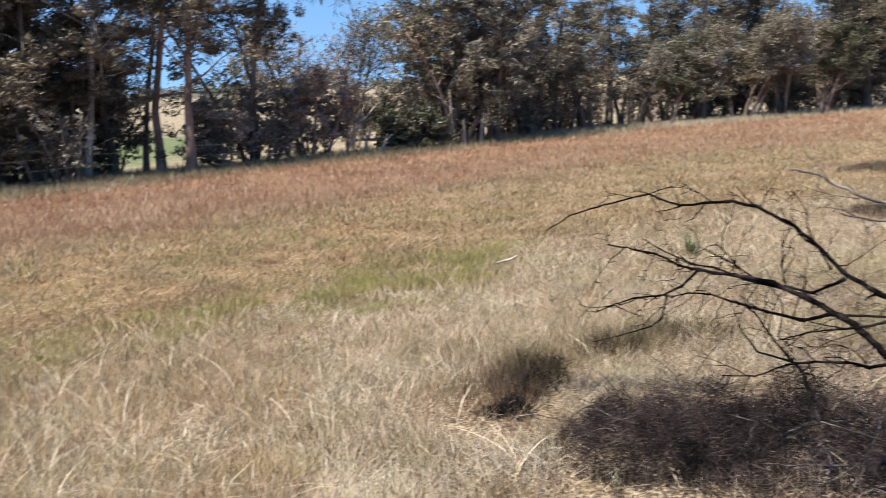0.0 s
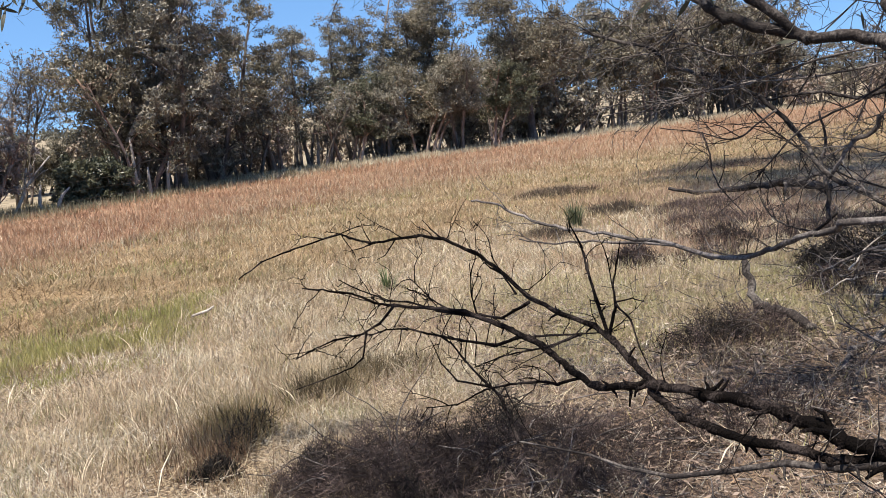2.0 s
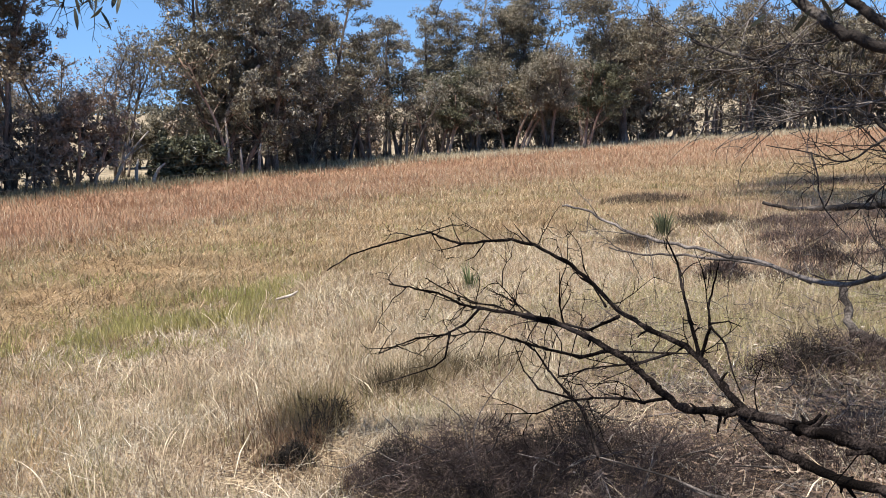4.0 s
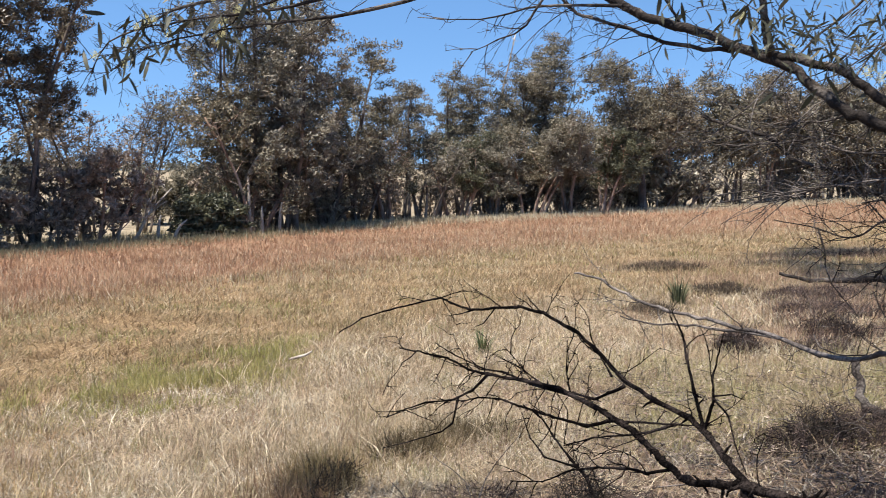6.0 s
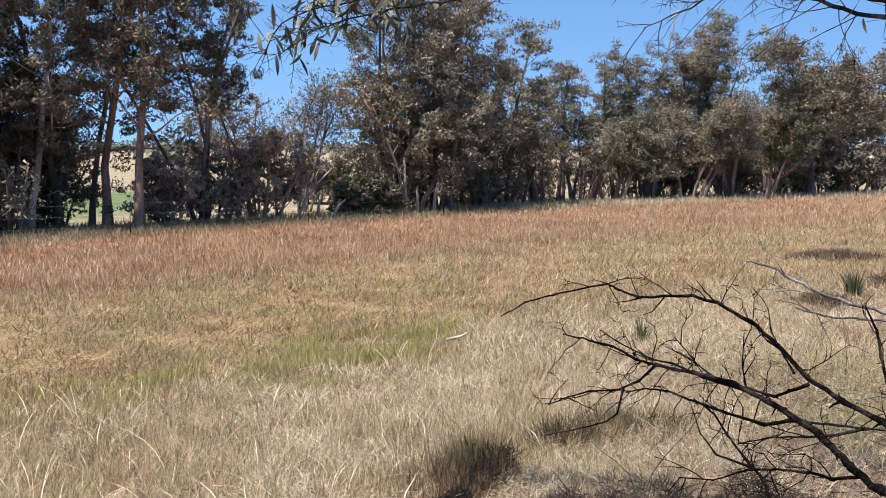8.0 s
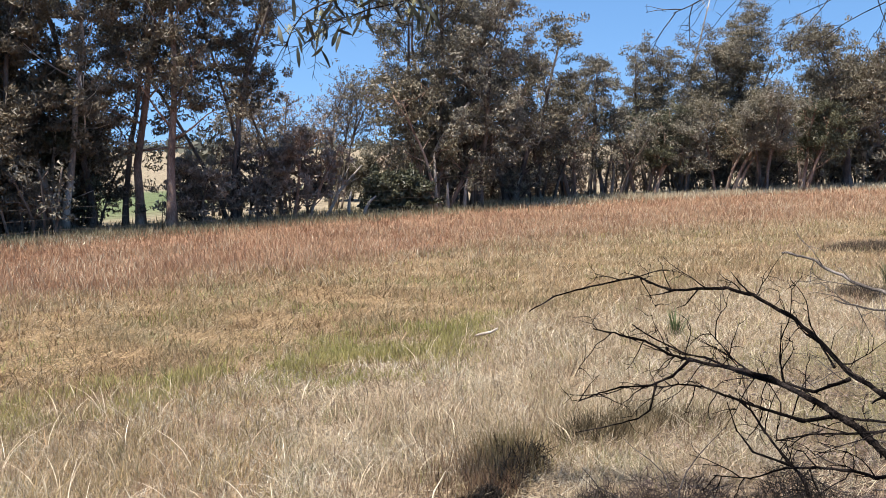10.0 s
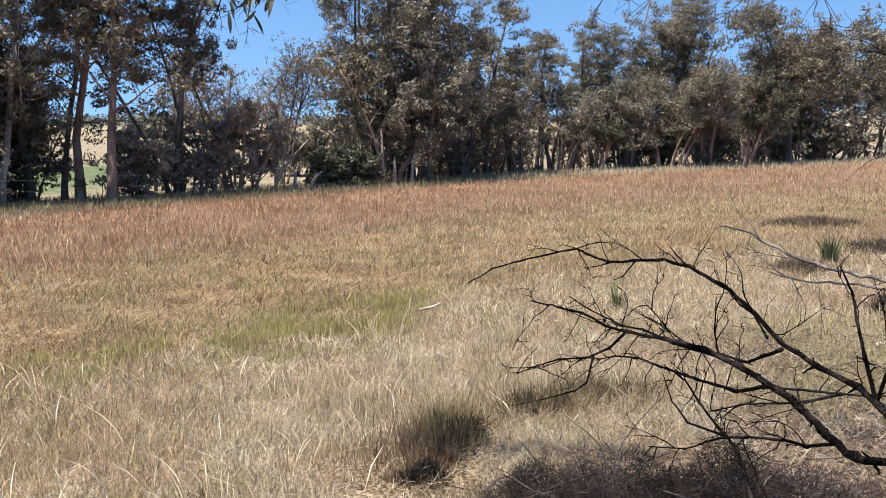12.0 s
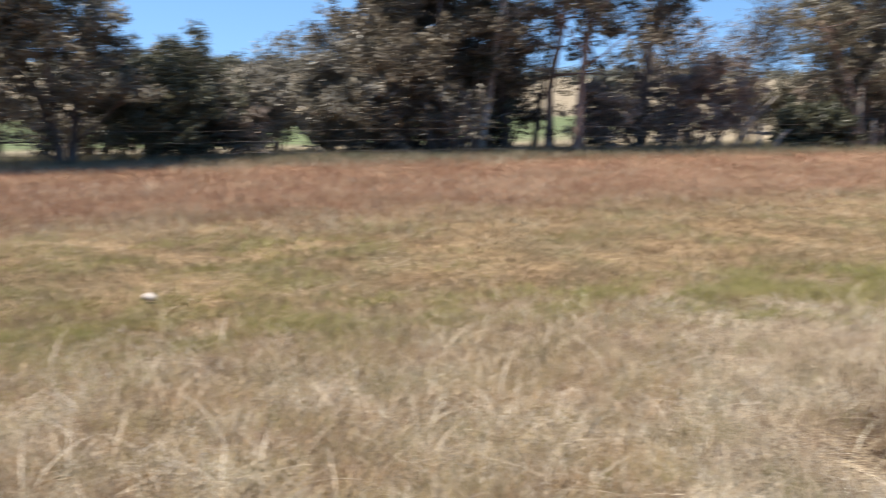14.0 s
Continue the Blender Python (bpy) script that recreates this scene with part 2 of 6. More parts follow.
# ---- shapes ----
def height(x, y):
    """The lie of the land, for numbers or arrays: a gentle fall to the creek line, then paddocks that rise to low hills."""
    x, y = np.asarray(x, float), np.asarray(y, float)
    s = creek(x, y)
    z = -0.031 * np.clip(fall(x, y) + 20.95, -15, 26)
    k = np.clip((s - 4) / 10, 0, 1)
    z = z - 0.35 * k * k * (3 - 2 * k)
    z = z + 0.006 * np.clip(s - 24, 0, 280)
    way = np.degrees(np.arctan2(x, y))
    east, west = np.clip((way - 22) / 9, 0, 1), np.clip((-30 - way) / 9, 0, 1)
    z = z + east * 0.032 * np.clip(s - 45, 0, 160) + west * 0.022 * np.clip(s - 250, 0, 350)
    return z


def fall(x, y):
    """Metres down the slope, from the line on which the field ends."""
    return (x + 16.5) * -0.740 + (y - 13.0) * 0.672


def creek(x, y):
    """Metres beyond the field's edge, which bends nearer to the east."""
    return fall(x, y) + 0.45 * np.maximum(x - 2.0, 0.0)


class Soup:
    """Gathers vertices and faces, then becomes one mesh."""

    def __init__(self):
        self.v, self.tri, self.quad, self.tint, self.n = [], [], [], [], 0

    def add(self, verts, tri=None, quad=None, tint=None):
        if tri is not None:
            self.tri.append(np.asarray(tri) + self.n)
        if quad is not None:
            self.quad.append(np.asarray(quad) + self.n)
        if tint is not None:
            self.tint.append(tint)
        self.v.append(verts)
        self.n += len(verts)

    def tube(self, pts, radii, sides=6):
        pts, radii = np.asarray(pts, float), np.asarray(radii, float)
        t = np.gradient(pts, axis=0)
        t /= np.linalg.norm(t, axis=1, keepdims=True) + 1e-9
        ref = np.array((0.0, 0.0, 1.0)) if abs(t[:, 2]).mean() < 0.8 else np.array((1.0, 0.0, 0.0))
        u = np.cross(t, ref)
        u /= np.linalg.norm(u, axis=1, keepdims=True) + 1e-9
        w = np.cross(t, u)
        a = np.arange(sides) * 2 * math.pi / sides
        ring = u[:, None] * np.cos(a)[None, :, None] + w[:, None] * np.sin(a)[None, :, None]
        v = (pts[:, None] + ring * radii[:, None, None]).reshape(-1, 3)
        i, j = np.meshgrid(np.arange(len(pts) - 1), np.arange(sides), indexing="ij")
        k = (j + 1) % sides
        quad = np.stack([i * sides + j, i * sides + k, (i + 1) * sides + k, (i + 1) * sides + j], -1).reshape(-1, 4)
        v = np.vstack([v, pts[:1], pts[-1:]])
        n, m = len(v) - 2, np.arange(sides)
        last = (len(pts) - 1) * sides
        caps = np.vstack([np.stack([m * 0 + n, (m + 1) % sides, m], -1), np.stack([m * 0 + n + 1, last + m, last + (m + 1) % sides], -1)])
        self.add(v, caps, quad)

    def leaves(self, centres, length, width, rng, droop=0.5, facing=None):
        """A small pointed leaf at every centre."""
        n = len(centres)
        d = rng.normal(size=(n, 3))
        d /= np.linalg.norm(d, axis=1, keepdims=True)
        d[:, 2] -= droop
        d /= np.linalg.norm(d, axis=1, keepdims=True)
        o = np.cross(d, rng.normal(size=(n, 3)) if facing is None else facing + rng.normal(size=(n, 3)) * 0.45)
        o /= np.linalg.norm(o, axis=1, keepdims=True) + 1e-9
        ln = (length * rng.uniform(0.6, 1.3, n))[:, None]
        wd = (width * rng.uniform(0.7, 1.3, n))[:, None]
        c = np.asarray(centres)
        v = np.stack([c - d * ln / 2 - o * wd / 2, c - d * ln * 0.35 + o * wd / 2, c + d * ln / 2], 1).reshape(-1, 3)
        self.add(v, np.arange(3 * n).reshape(-1, 3))

    def mesh(self, name, smooth=False):
        me = bpy.data.meshes.new(name)
        v = np.vstack(self.v).astype(np.float32)
        tri = np.vstack(self.tri) if self.tri else np.zeros((0, 3), int)
        quad = np.vstack(self.quad) if self.quad else np.zeros((0, 4), int)
        me.vertices.add(len(v))
        me.vertices.foreach_set("co", v.ravel())
        loops = np.concatenate([tri.ravel(), quad.ravel()]).astype(np.int32)
        starts = np.concatenate([np.arange(len(tri)) * 3, len(tri) * 3 + np.arange(len(quad)) * 4]).astype(np.int32)
        me.loops.add(len(loops))
        me.loops.foreach_set("vertex_index", loops)
        me.polygons.add(len(starts))
        me.polygons.foreach_set("loop_start", starts)
        if self.tint:
            c = np.vstack(self.tint).astype(np.float32)
            at = me.attributes.new("tint", "FLOAT_COLOR", "POINT")
            at.data.foreach_set("color", np.hstack([c, np.ones((len(c), 1), np.float32)]).ravel())
        me.update(calc_edges=True)
        me.validate()
        if smooth:
            me.polygons.foreach_set("use_smooth", np.ones(len(me.polygons), bool))
        return me


def part(name, soup, material, parent, label="", smooth=False):
    """One mesh under a thing or a part; its points are given from the parent's base."""
    me = soup.mesh(name, smooth)
    me.materials.append(material)
    ob = new(name, me)
    ob.parent = parent
    return tagged(ob, label=label)


def stuff(name, soup, material, label, category):
    me = soup.mesh(name)
    me.materials.append(material)
    return tagged(new(name, me), label=label, category=category, kind="stuff")


def base(name, x, y, label, category, group="", dz=0.0):
    """The Empty at the foot of a thing, on the ground."""
    ob = new(name)
    ob.empty_display_size = 0.2
    ob.location = (x, y, float(height(x, y)) + dz)
    return tagged(ob, label=label, category=category, group=group)


# ---- the ground ----
def build_ground():
    rings = np.concatenate([np.linspace(0.3, 12, 60), 12 * 1.045 ** np.arange(1, 125)])
    rings = rings[rings < 2600]
    spokes = 220
    a = np.arange(spokes) * 2 * math.pi / spokes
    x = (rings[:, None] * np.sin(a)).ravel()
    y = (rings[:, None] * np.cos(a)).ravel()
    z = height(x, y)
    lump = np.array([noise.noise((p * 0.9, q * 0.9, 0)) * 0.5 + noise.noise((p * 3.1, q * 3.1, 4)) * 0.2 for p, q in zip(x, y)])
    z = z + lump * np.where(np.hypot(x, y) < 40, 0.045, 0.0) - 0.01
    v = np.vstack([np.stack([x, y, z], 1), [[0, 0, 0]]])
    i, j = np.meshgrid(np.arange(len(rings) - 1), np.arange(spokes), indexing="ij")
    k = (j + 1) % spokes
    quad = np.stack([i * spokes + j, (i + 1) * spokes + j, (i + 1) * spokes + k, i * spokes + k], -1).reshape(-1, 4)[:, ::-1]
    m = np.arange(spokes)
    tri = np.stack([m * 0 + len(v) - 1, (m + 1) % spokes, m], -1)
    s = Soup()
    s.add(v, tri, quad)
    me = s.mesh("ground", True)
    me.materials.append(GROUND)
    tagged(new("ground", me), label="dry grassy paddock sloping gently to a tree-lined creek", category="ground", kind="structure")


build_ground()


# ---- trees ----
def bend(rng, p, d, length, n, wander, lift):
    """Points along a limb that wanders and is drawn up (or down) as it goes."""
    pts, p, d = [np.array(p, float)], np.array(p, float), np.array(d, float)
    for _ in range(n):
        d = d + rng.normal(size=3) * wander + np.array((0, 0, lift))
        d /= np.linalg.norm(d)
        p = p + d * length / n
        pts.append(p)
    return np.array(pts)


def along(pts, u):
    f = u * (len(pts) - 1)
    i = min(int(f), len(pts) - 2)
    return pts[i] + (pts[i + 1] - pts[i]) * (f - i), pts[i + 1] - pts[i]


def puff(crown, rng, c, r, n, leaf, flat):
    """A domed tuft of hanging leaves: dense on top, hollow and thin below."""
    d = rng.normal(size=(n, 3))
    d /= np.linalg.norm(d, axis=1, keepdims=True)
    d[:, 2] = np.where(d[:, 2] < 0, d[:, 2] * 0.5, d[:, 2])
    q = d * (r * (0.25 + 0.85 * rng.uniform(0, 1, (n, 1)) ** 0.5))
    q[:, 2] *= 1.05 * flat
    crown.leaves(c + q, leaf[0] * 1.25, leaf[1] * 1.05, rng, 0.55, d * 1.2 + (0, 0, 0.5))


def tree(name, label, x, y, h, seed, stems=1, girth=0.12, splay=0.12, start=0.4, reach=1.6, boughs=9, twigs=4, clump=0.5,
         per=130, leaf=(0.115, 0.046), leaves=None, wood=None, lean=(0, 0), top=True, flat=0.9, group="", bare=0.0):
    """A gum or wattle: stems, boughs and twigs as tapered tubes, leaves in loose clumps at the twigs' ends."""
    rng = np.random.RandomState(seed)
    root = base(name, x, y, label, "tree", group)
    crown, spots = Soup(), []
    for k in range(stems):
        wood_soup = Soup()
        a = rng.uniform(0, 6.28) + k * 6.28 / stems
        tilt = splay * rng.uniform(0.5, 1.3) * (0.4 if stems == 1 else 1.0)
        d = np.array((math.sin(a) * tilt + lean[0], math.cos(a) * tilt + lean[1], 1.0))
        foot = np.array((math.sin(a), math.cos(a), 0)) * (0.0 if stems == 1 else rng.uniform(0.1, 0.12 * stems))
        ln = h * rng.uniform(0.82, 0.98) * (1.0 if k == 0 else rng.uniform(0.7, 1.0))
        stem = bend(rng, foot - d * 0.15, d / np.linalg.norm(d), ln, 10, 0.075, 0.012)
        g = girth * (1.0 if k == 0 else rng.uniform(0.55, 0.9))
        u = np.linspace(0, 1, len(stem))
        rad = g * (1 - u) ** 0.8 * 0.85 + 0.02 + g * 0.5 * np.exp(-u * 18)
        wood_soup.tube(stem, rad, 8)
        for b in range(boughs):
            ub = start + (1 - start) * ((b + rng.uniform(0, 0.9)) / boughs) ** 0.9
            p, t = along(stem, min(ub, 0.97))
            az = b * 2.4 + rng.uniform(-0.5, 0.5) + a
            up = rng.uniform(0.25, 0.9) + 0.4 * ub
            bd = np.array((math.sin(az), math.cos(az), up))
            v = (ub - start) / (1 - start)
            bl = reach * rng.uniform(0.55, 1.15) * (1.0 - 0.45 * v)
            bough = bend(rng, p, bd / np.linalg.norm(bd), bl, 6, 0.16, 0.03)
            r0 = max(0.012, np.interp(ub, u, rad) * 0.36)
            wood_soup.tube(bough[::2], np.linspace(r0, 0.010, 4), 5)
            for c in range(twigs):
                ut = 0.35 + 0.65 * (c + rng.uniform(0, 1)) / twigs
                q, t2 = along(bough, min(ut, 0.98))
                td = t2 / (np.linalg.norm(t2) + 1e-9) + rng.normal(size=3) * 0.75
                twig = bend(rng, q, td / np.linalg.norm(td), bl * rng.uniform(0.25, 0.5), 2, 0.25, 0.04)
                wood_soup.tube(twig, np.linspace(0.012, 0.005, len(twig)), 3)
                if rng.uniform() >= bare:
                    spots.append(twig[-1])
                else:
                    for _ in range(3):
                        e = bend(rng, twig[1], t2 / (np.linalg.norm(t2) + 1e-9) + rng.normal(size=3) * 0.8, bl * 0.22, 2, 0.3, 0.0)
                        wood_soup.tube(e, np.linspace(0.006, 0.003, len(e)), 3)
            if rng.uniform() >= bare:
                spots.append(bough[-1])
        if top and bare < 0.9:
            spots.append(stem[-1])
        part("trunk", wood_soup, wood or DARK_BARK, root, "", True)
    for c in spots:
        for _ in range(rng.randint(2, 4)):
            r = clump * rng.uniform(0.26, 0.56)
            puff(crown, rng, c + rng.normal(size=3) * clump * (0.5, 0.5, 0.4), r, rng.poisson(per * 0.45 * (r / clump / 0.43) ** 2), leaf, flat)
    if spots:
        part("crown", crown, leaves or OLIVE_LEAF, root)
    return root


def spot(bearing, reach):
    """Plan position from a bearing in degrees (east of the field's axis) and a distance."""
    return math.sin(radians(bearing)) * reach, math.cos(radians(bearing)) * reach


GUM = "tall gum tree with a bare pinkish trunk and high olive crown"
BUSHY = "bushy multi-stemmed gum with grey-green foliage down to the ground"
WOOD_EDGE = "trees along the creek"
# bearing, distance, height, seed, options
tree("gum_tree", GUM, *spot(-21.6, 26.8), 10.5, 11, girth=0.13, splay=0.05, start=0.22, reach=2.76, boughs=17, twigs=6, per=130, clump=0.65, leaves=BROWN_LEAF, wood=GUM_BARK, bare=0.16, group=WOOD_EDGE)
tree("gum_tree", GUM, *spot(-23.3, 28.2), 11.0, 12, girth=0.13, splay=0.05, start=0.22, reach=2.64, boughs=17, twigs=6, per=130, clump=0.65, leaves=BROWN_LEAF, wood=GUM_BARK, bare=0.16, group=WOOD_EDGE)
tree("gum_tree", GUM, *spot(-24.2, 28.6), 9.5, 13, girth=0.08, splay=0.05, start=0.36, reach=2.16, boughs=13, per=130, clump=0.65, twigs=6, leaves=BROWN_LEAF, wood=DARK_BARK, lean=(-0.06, 0), bare=0.16, group=WOOD_EDGE)
tree("gum_tree", "gum tree with a dark slender trunk and drooping olive crown", *spot(-25.9, 28.2), 9.0, 14, girth=0.11, start=0.28, reach=2.64, boughs=13, twigs=6, per=130, clump=0.65, leaves=BROWN_LEAF, wood=DARK_BARK, bare=0.16, group=WOOD_EDGE)
tree("gum_tree", "gum tree with a pale leaning trunk and dense crown", *spot(-27.6, 27.7), 9.5, 15, stems=2, girth=0.12, splay=0.2, start=0.26, reach=2.64, boughs=13, twigs=5, per=185, clump=0.52, leaves=BROWN_LEAF, wood=PALE_BARK, lean=(-0.08, 0), group=WOOD_EDGE)
tree("gum_tree", BUSHY, *spot(-30.5, 27.4), 9.0, 16, stems=3, girth=0.10, splay=0.2, start=0.15, reach=2.40, boughs=13, per=185, clump=0.52, leaves=BROWN_LEAF, group=WOOD_EDGE)
tree("gum_tree", "dense dark gum scrub leafy to the ground", *spot(-32.6, 26.4), 3.6, 17, stems=3, girth=0.09, splay=0.25, start=0.12, reach=1.51, boughs=12, per=114, clump=0.52, leaves=BROWN_LEAF, bare=0.16, group=WOOD_EDGE)
tree("gum_tree", BUSHY, *spot(-35.6, 26.2), 2.7, 18, stems=3, girth=0.08, splay=0.3, start=0.1, reach=1.33, boughs=10, per=185, clump=0.58, leaves=GREY_LEAF, group=WOOD_EDGE)
tree("wattle_tree", "thin wattle with feathery grey tufts and bare twigs", *spot(-39.8, 29.0), 3.7, 19, stems=2, girth=0.05, splay=0.22, start=0.35, reach=1.1, boughs=8, per=44, leaves=GREY_LEAF, bare=0.3, group=WOOD_EDGE)
tree("wattle_tree", "thin wattle with brown-grey foliage", *spot(-42.8, 25.6), 2.7, 20, stems=4, girth=0.06, splay=0.35, start=0.1, reach=1.25, boughs=11, per=185, clump=0.58, leaves=GREY_LEAF, group=WOOD_EDGE)
tree("wattle_tree", "dense dark wattle leafy down to the grass", *spot(-47.4, 24.0), 2.8, 21, stems=4, girth=0.10, splay=0.28, start=0.06, reach=1.63, boughs=10, twigs=4, per=120, clump=0.52, leaves=DARK_LEAF, group=WOOD_EDGE)
tree("wattle_tree", "broad wattle with olive foliage down to the grass", *spot(-51.5, 23.0), 4.6, 22, stems=3, girth=0.10, splay=0.3, start=0.1, reach=2.28, boughs=11, twigs=4, per=120, clump=0.52, leaves=OLIVE_LEAF, group=WOOD_EDGE)
tree("gum_tree", BUSHY, *spot(-56.5, 22.5), 5.2, 23, stems=3, girth=0.11, splay=0.25, start=0.12, reach=2.40, boughs=12, per=120, clump=0.52, leaves=OLIVE_LEAF, group=WOOD_EDGE)
tree("gum_tree", "slender many-stemmed gum with an open olive crown", *spot(-17.9, 28.8), 9.4, 24, stems=4, girth=0.08, splay=0.14, start=0.34, reach=1.6, boughs=12, twigs=4, per=90, clump=0.40, leaves=BROWN_LEAF, group=WOOD_EDGE)
tree("shrub", "brownish wattle shrub under the gums", *spot(-19.8, 28.4), 2.3, 25, stems=4, girth=0.04, splay=0.45, start=0.08, reach=0.85, boughs=8, per=66, clump=0.31, leaves=LIFTED_BROWN_LEAF, wood=DARK_BARK, bare=0.4)
tree("shrub", "brownish wattle shrub under the gums", *spot(-17.4, 29.0), 2.4, 26, stems=4, girth=0.04, splay=0.45, start=0.08, reach=0.85, boughs=8, per=60, clump=0.31, leaves=LIFTED_BROWN_LEAF, wood=DARK_BARK, bare=0.45)
tree("shrub", "dark twiggy shrub with many dead stems", *spot(-14.8, 29.4), 2.9, 27, stems=7, girth=0.045, splay=0.38, start=0.1, reach=0.9, boughs=10, per=60, clump=0.26, twigs=5, leaves=LIFTED_BROWN_LEAF, wood=GUM_BARK, bare=0.55)
tree("shrub", "small dark shrub beyond the gap", *spot(-10.9, 46.0), 2.6, 28, stems=3, girth=0.06, splay=0.4, start=0.1, reach=1.2, boughs=9, leaves=OLIVE_LEAF)
tree("wattle_tree", "half-dead wattle with a haze of bare grey twigs", *spot(-12.3, 37.0), 5.4, 29, stems=4, girth=0.05, splay=0.24, start=0.5, reach=1.5, boughs=16, twigs=8, per=12, leaves=GREY_LEAF, wood=DARK_BARK, bare=0.8, group=WOOD_EDGE)
tree("wattle_tree", "half-dead wattle with a haze of bare grey twigs", *spot(-14.8, 33.5), 5.6, 44, stems=5, girth=0.05, splay=0.26, start=0.4, reach=1.4, boughs=13, twigs=8, per=16, leaves=LIFTED_BROWN_LEAF, wood=DARK_BARK, bare=0.7, group=WOOD_EDGE)
tree("shrub", "low dense dark green bush at the field's edge", *spot(-8.2, 30.8), 1.5, 30, stems=6, girth=0.03, splay=0.36, start=0.03, reach=0.5, boughs=8, per=95, clump=0.29, leaf=(0.11, 0.06), leaves=DARK_LEAF)
for k, (b, r, h) in enumerate(((-31.0, 27.2, 4.6), (-29.2, 28.8, 5.4), (-26.9, 29.6, 3.6))):
    tree("wattle_tree", "dense dark wattle filling the creek line", *spot(b, r), h, 230 + k, stems=4, girth=0.07, splay=0.28, start=0.14, reach=1.5, boughs=9, twigs=4, per=95, clump=0.54, leaves=(BROWN_LEAF, DARK_LEAF)[k % 2], wood=PALE_BARK if k == 1 else DARK_BARK, group=WOOD_EDGE)
half_bare = tree("gum_tree", "large half-bare gum with white dead limbs and olive leaves", *spot(-7.2, 33.2), 9.8, 31, stems=4, girth=0.11, splay=0.22, start=0.2, reach=2.2, boughs=14, twigs=6, per=105, clump=0.5, leaves=OLIVE_LEAF, wood=DARK_BARK, bare=0.58, group=WOOD_EDGE)
tree("gum_tree", "large dense gum with several trunks and olive-brown crown", *spot(-3.9, 33.5), 9.4, 32, stems=4, girth=0.12, splay=0.2, start=0.14, reach=2.4, boughs=15, twigs=5, per=112, clump=0.55, leaves=GREY_LEAF, bare=0.15, group=WOOD_EDGE)
tree("gum_tree", "large dense gum with several trunks and olive-brown crown", *spot(-1.6, 35.5), 7.6, 33, stems=3, girth=0.11, splay=0.2, start=0.12, reach=2.0, boughs=13, twigs=5, per=95, leaves=OLIVE_LEAF, group=WOOD_EDGE)
tree("wattle_tree", "broad olive wattle leafy down to the grass", *spot(-5.4, 32.2), 6.0, 43, stems=5, girth=0.07, splay=0.4, start=0.06, reach=1.9, boughs=9, twigs=4, per=80, clump=0.5, leaves=OLIVE_LEAF, wood=GUM_BARK, bare=0.25, group=WOOD_EDGE)
LOW = "low many-stemmed wattle, grey-green and leafy above bare feet"
OPEN = "slender gum with an open tufted crown above the wattles"
for k, (b, r, h) in enumerate(((0.4, 37.0, 3.3), (2.1, 38.0, 3.5), (4.4, 39.6, 3.7), (6.3, 40.2, 4.0), (8.6, 40.8, 4.2), (10.9, 41.2, 4.3), (13.0, 41.6, 4.4), (15.0, 42.4, 4.1))):
    tree("wattle_tree", LOW, *spot(b, r), h, 140 + k, stems=5, girth=0.075, splay=0.34, start=0.5 if k in (1, 2) else 0.36, reach=1.45, boughs=7, twigs=4, per=112 if k > 2 else 60, clump=0.54, leaf=(0.09, 0.038),
         leaves=(GREY_LEAF, OLIVE_LEAF, GREY_LEAF, DARK_LEAF)[k % 4], wood=(DARK_BARK, GUM_BARK)[k % 2], bare=0.5 if k < 3 else 0.1, group=WOOD_EDGE)
for k, (b, r, h) in enumerate(((1.7, 39.0, 5.4), (3.3, 39.6, 5.8), (5.0, 42.4, 6.4), (6.7, 42.0, 7.2), (8.4, 43.2, 6.9))):
    tree("gum_tree", OPEN, *spot(b, r), h, 160 + k, stems=2, girth=0.085, splay=0.14, start=0.46, reach=1.35, boughs=8, twigs=4, per=140, clump=0.52, leaf=(0.09, 0.038),
         leaves=(OLIVE_LEAF, GREY_LEAF, BROWN_LEAF)[k % 3], bare=0.12, group=WOOD_EDGE)
tree("gum_tree", "tall gum with rounded leafy tufts against the sky", *spot(10.7, 43.6), 7.9, 38, stems=2, girth=0.13, splay=0.12, start=0.42, reach=2.2, boughs=12, twigs=5, per=180, clump=0.58, leaf=(0.09, 0.038), leaves=OLIVE_LEAF, group=WOOD_EDGE)
tree("gum_tree", "tall gum with rounded leafy tufts against the sky", *spot(12.9, 44.0), 7.3, 39, stems=2, girth=0.11, splay=0.14, start=0.44, reach=1.7, boughs=9, twigs=5, per=165, clump=0.56, leaf=(0.09, 0.038), leaves=OLIVE_LEAF, group=WOOD_EDGE)
tree("dead_tree", "bare whitened dead gum spar above the crowns", *spot(8.9, 43.0), 8.9, 40, stems=1, girth=0.07, splay=0.05, start=0.55, reach=1.3, boughs=5, twigs=2, wood=PALE_BARK, bare=1.0, top=False)
tree("gum_tree", "gum with a straight dark trunk and broad olive crown", *spot(17.5, 44.0), 6.9, 41, stems=1, girth=0.20, start=0.32, reach=2.5, boughs=15, twigs=6, per=120, clump=0.66, leaves=OLIVE_LEAF, group=WOOD_EDGE)
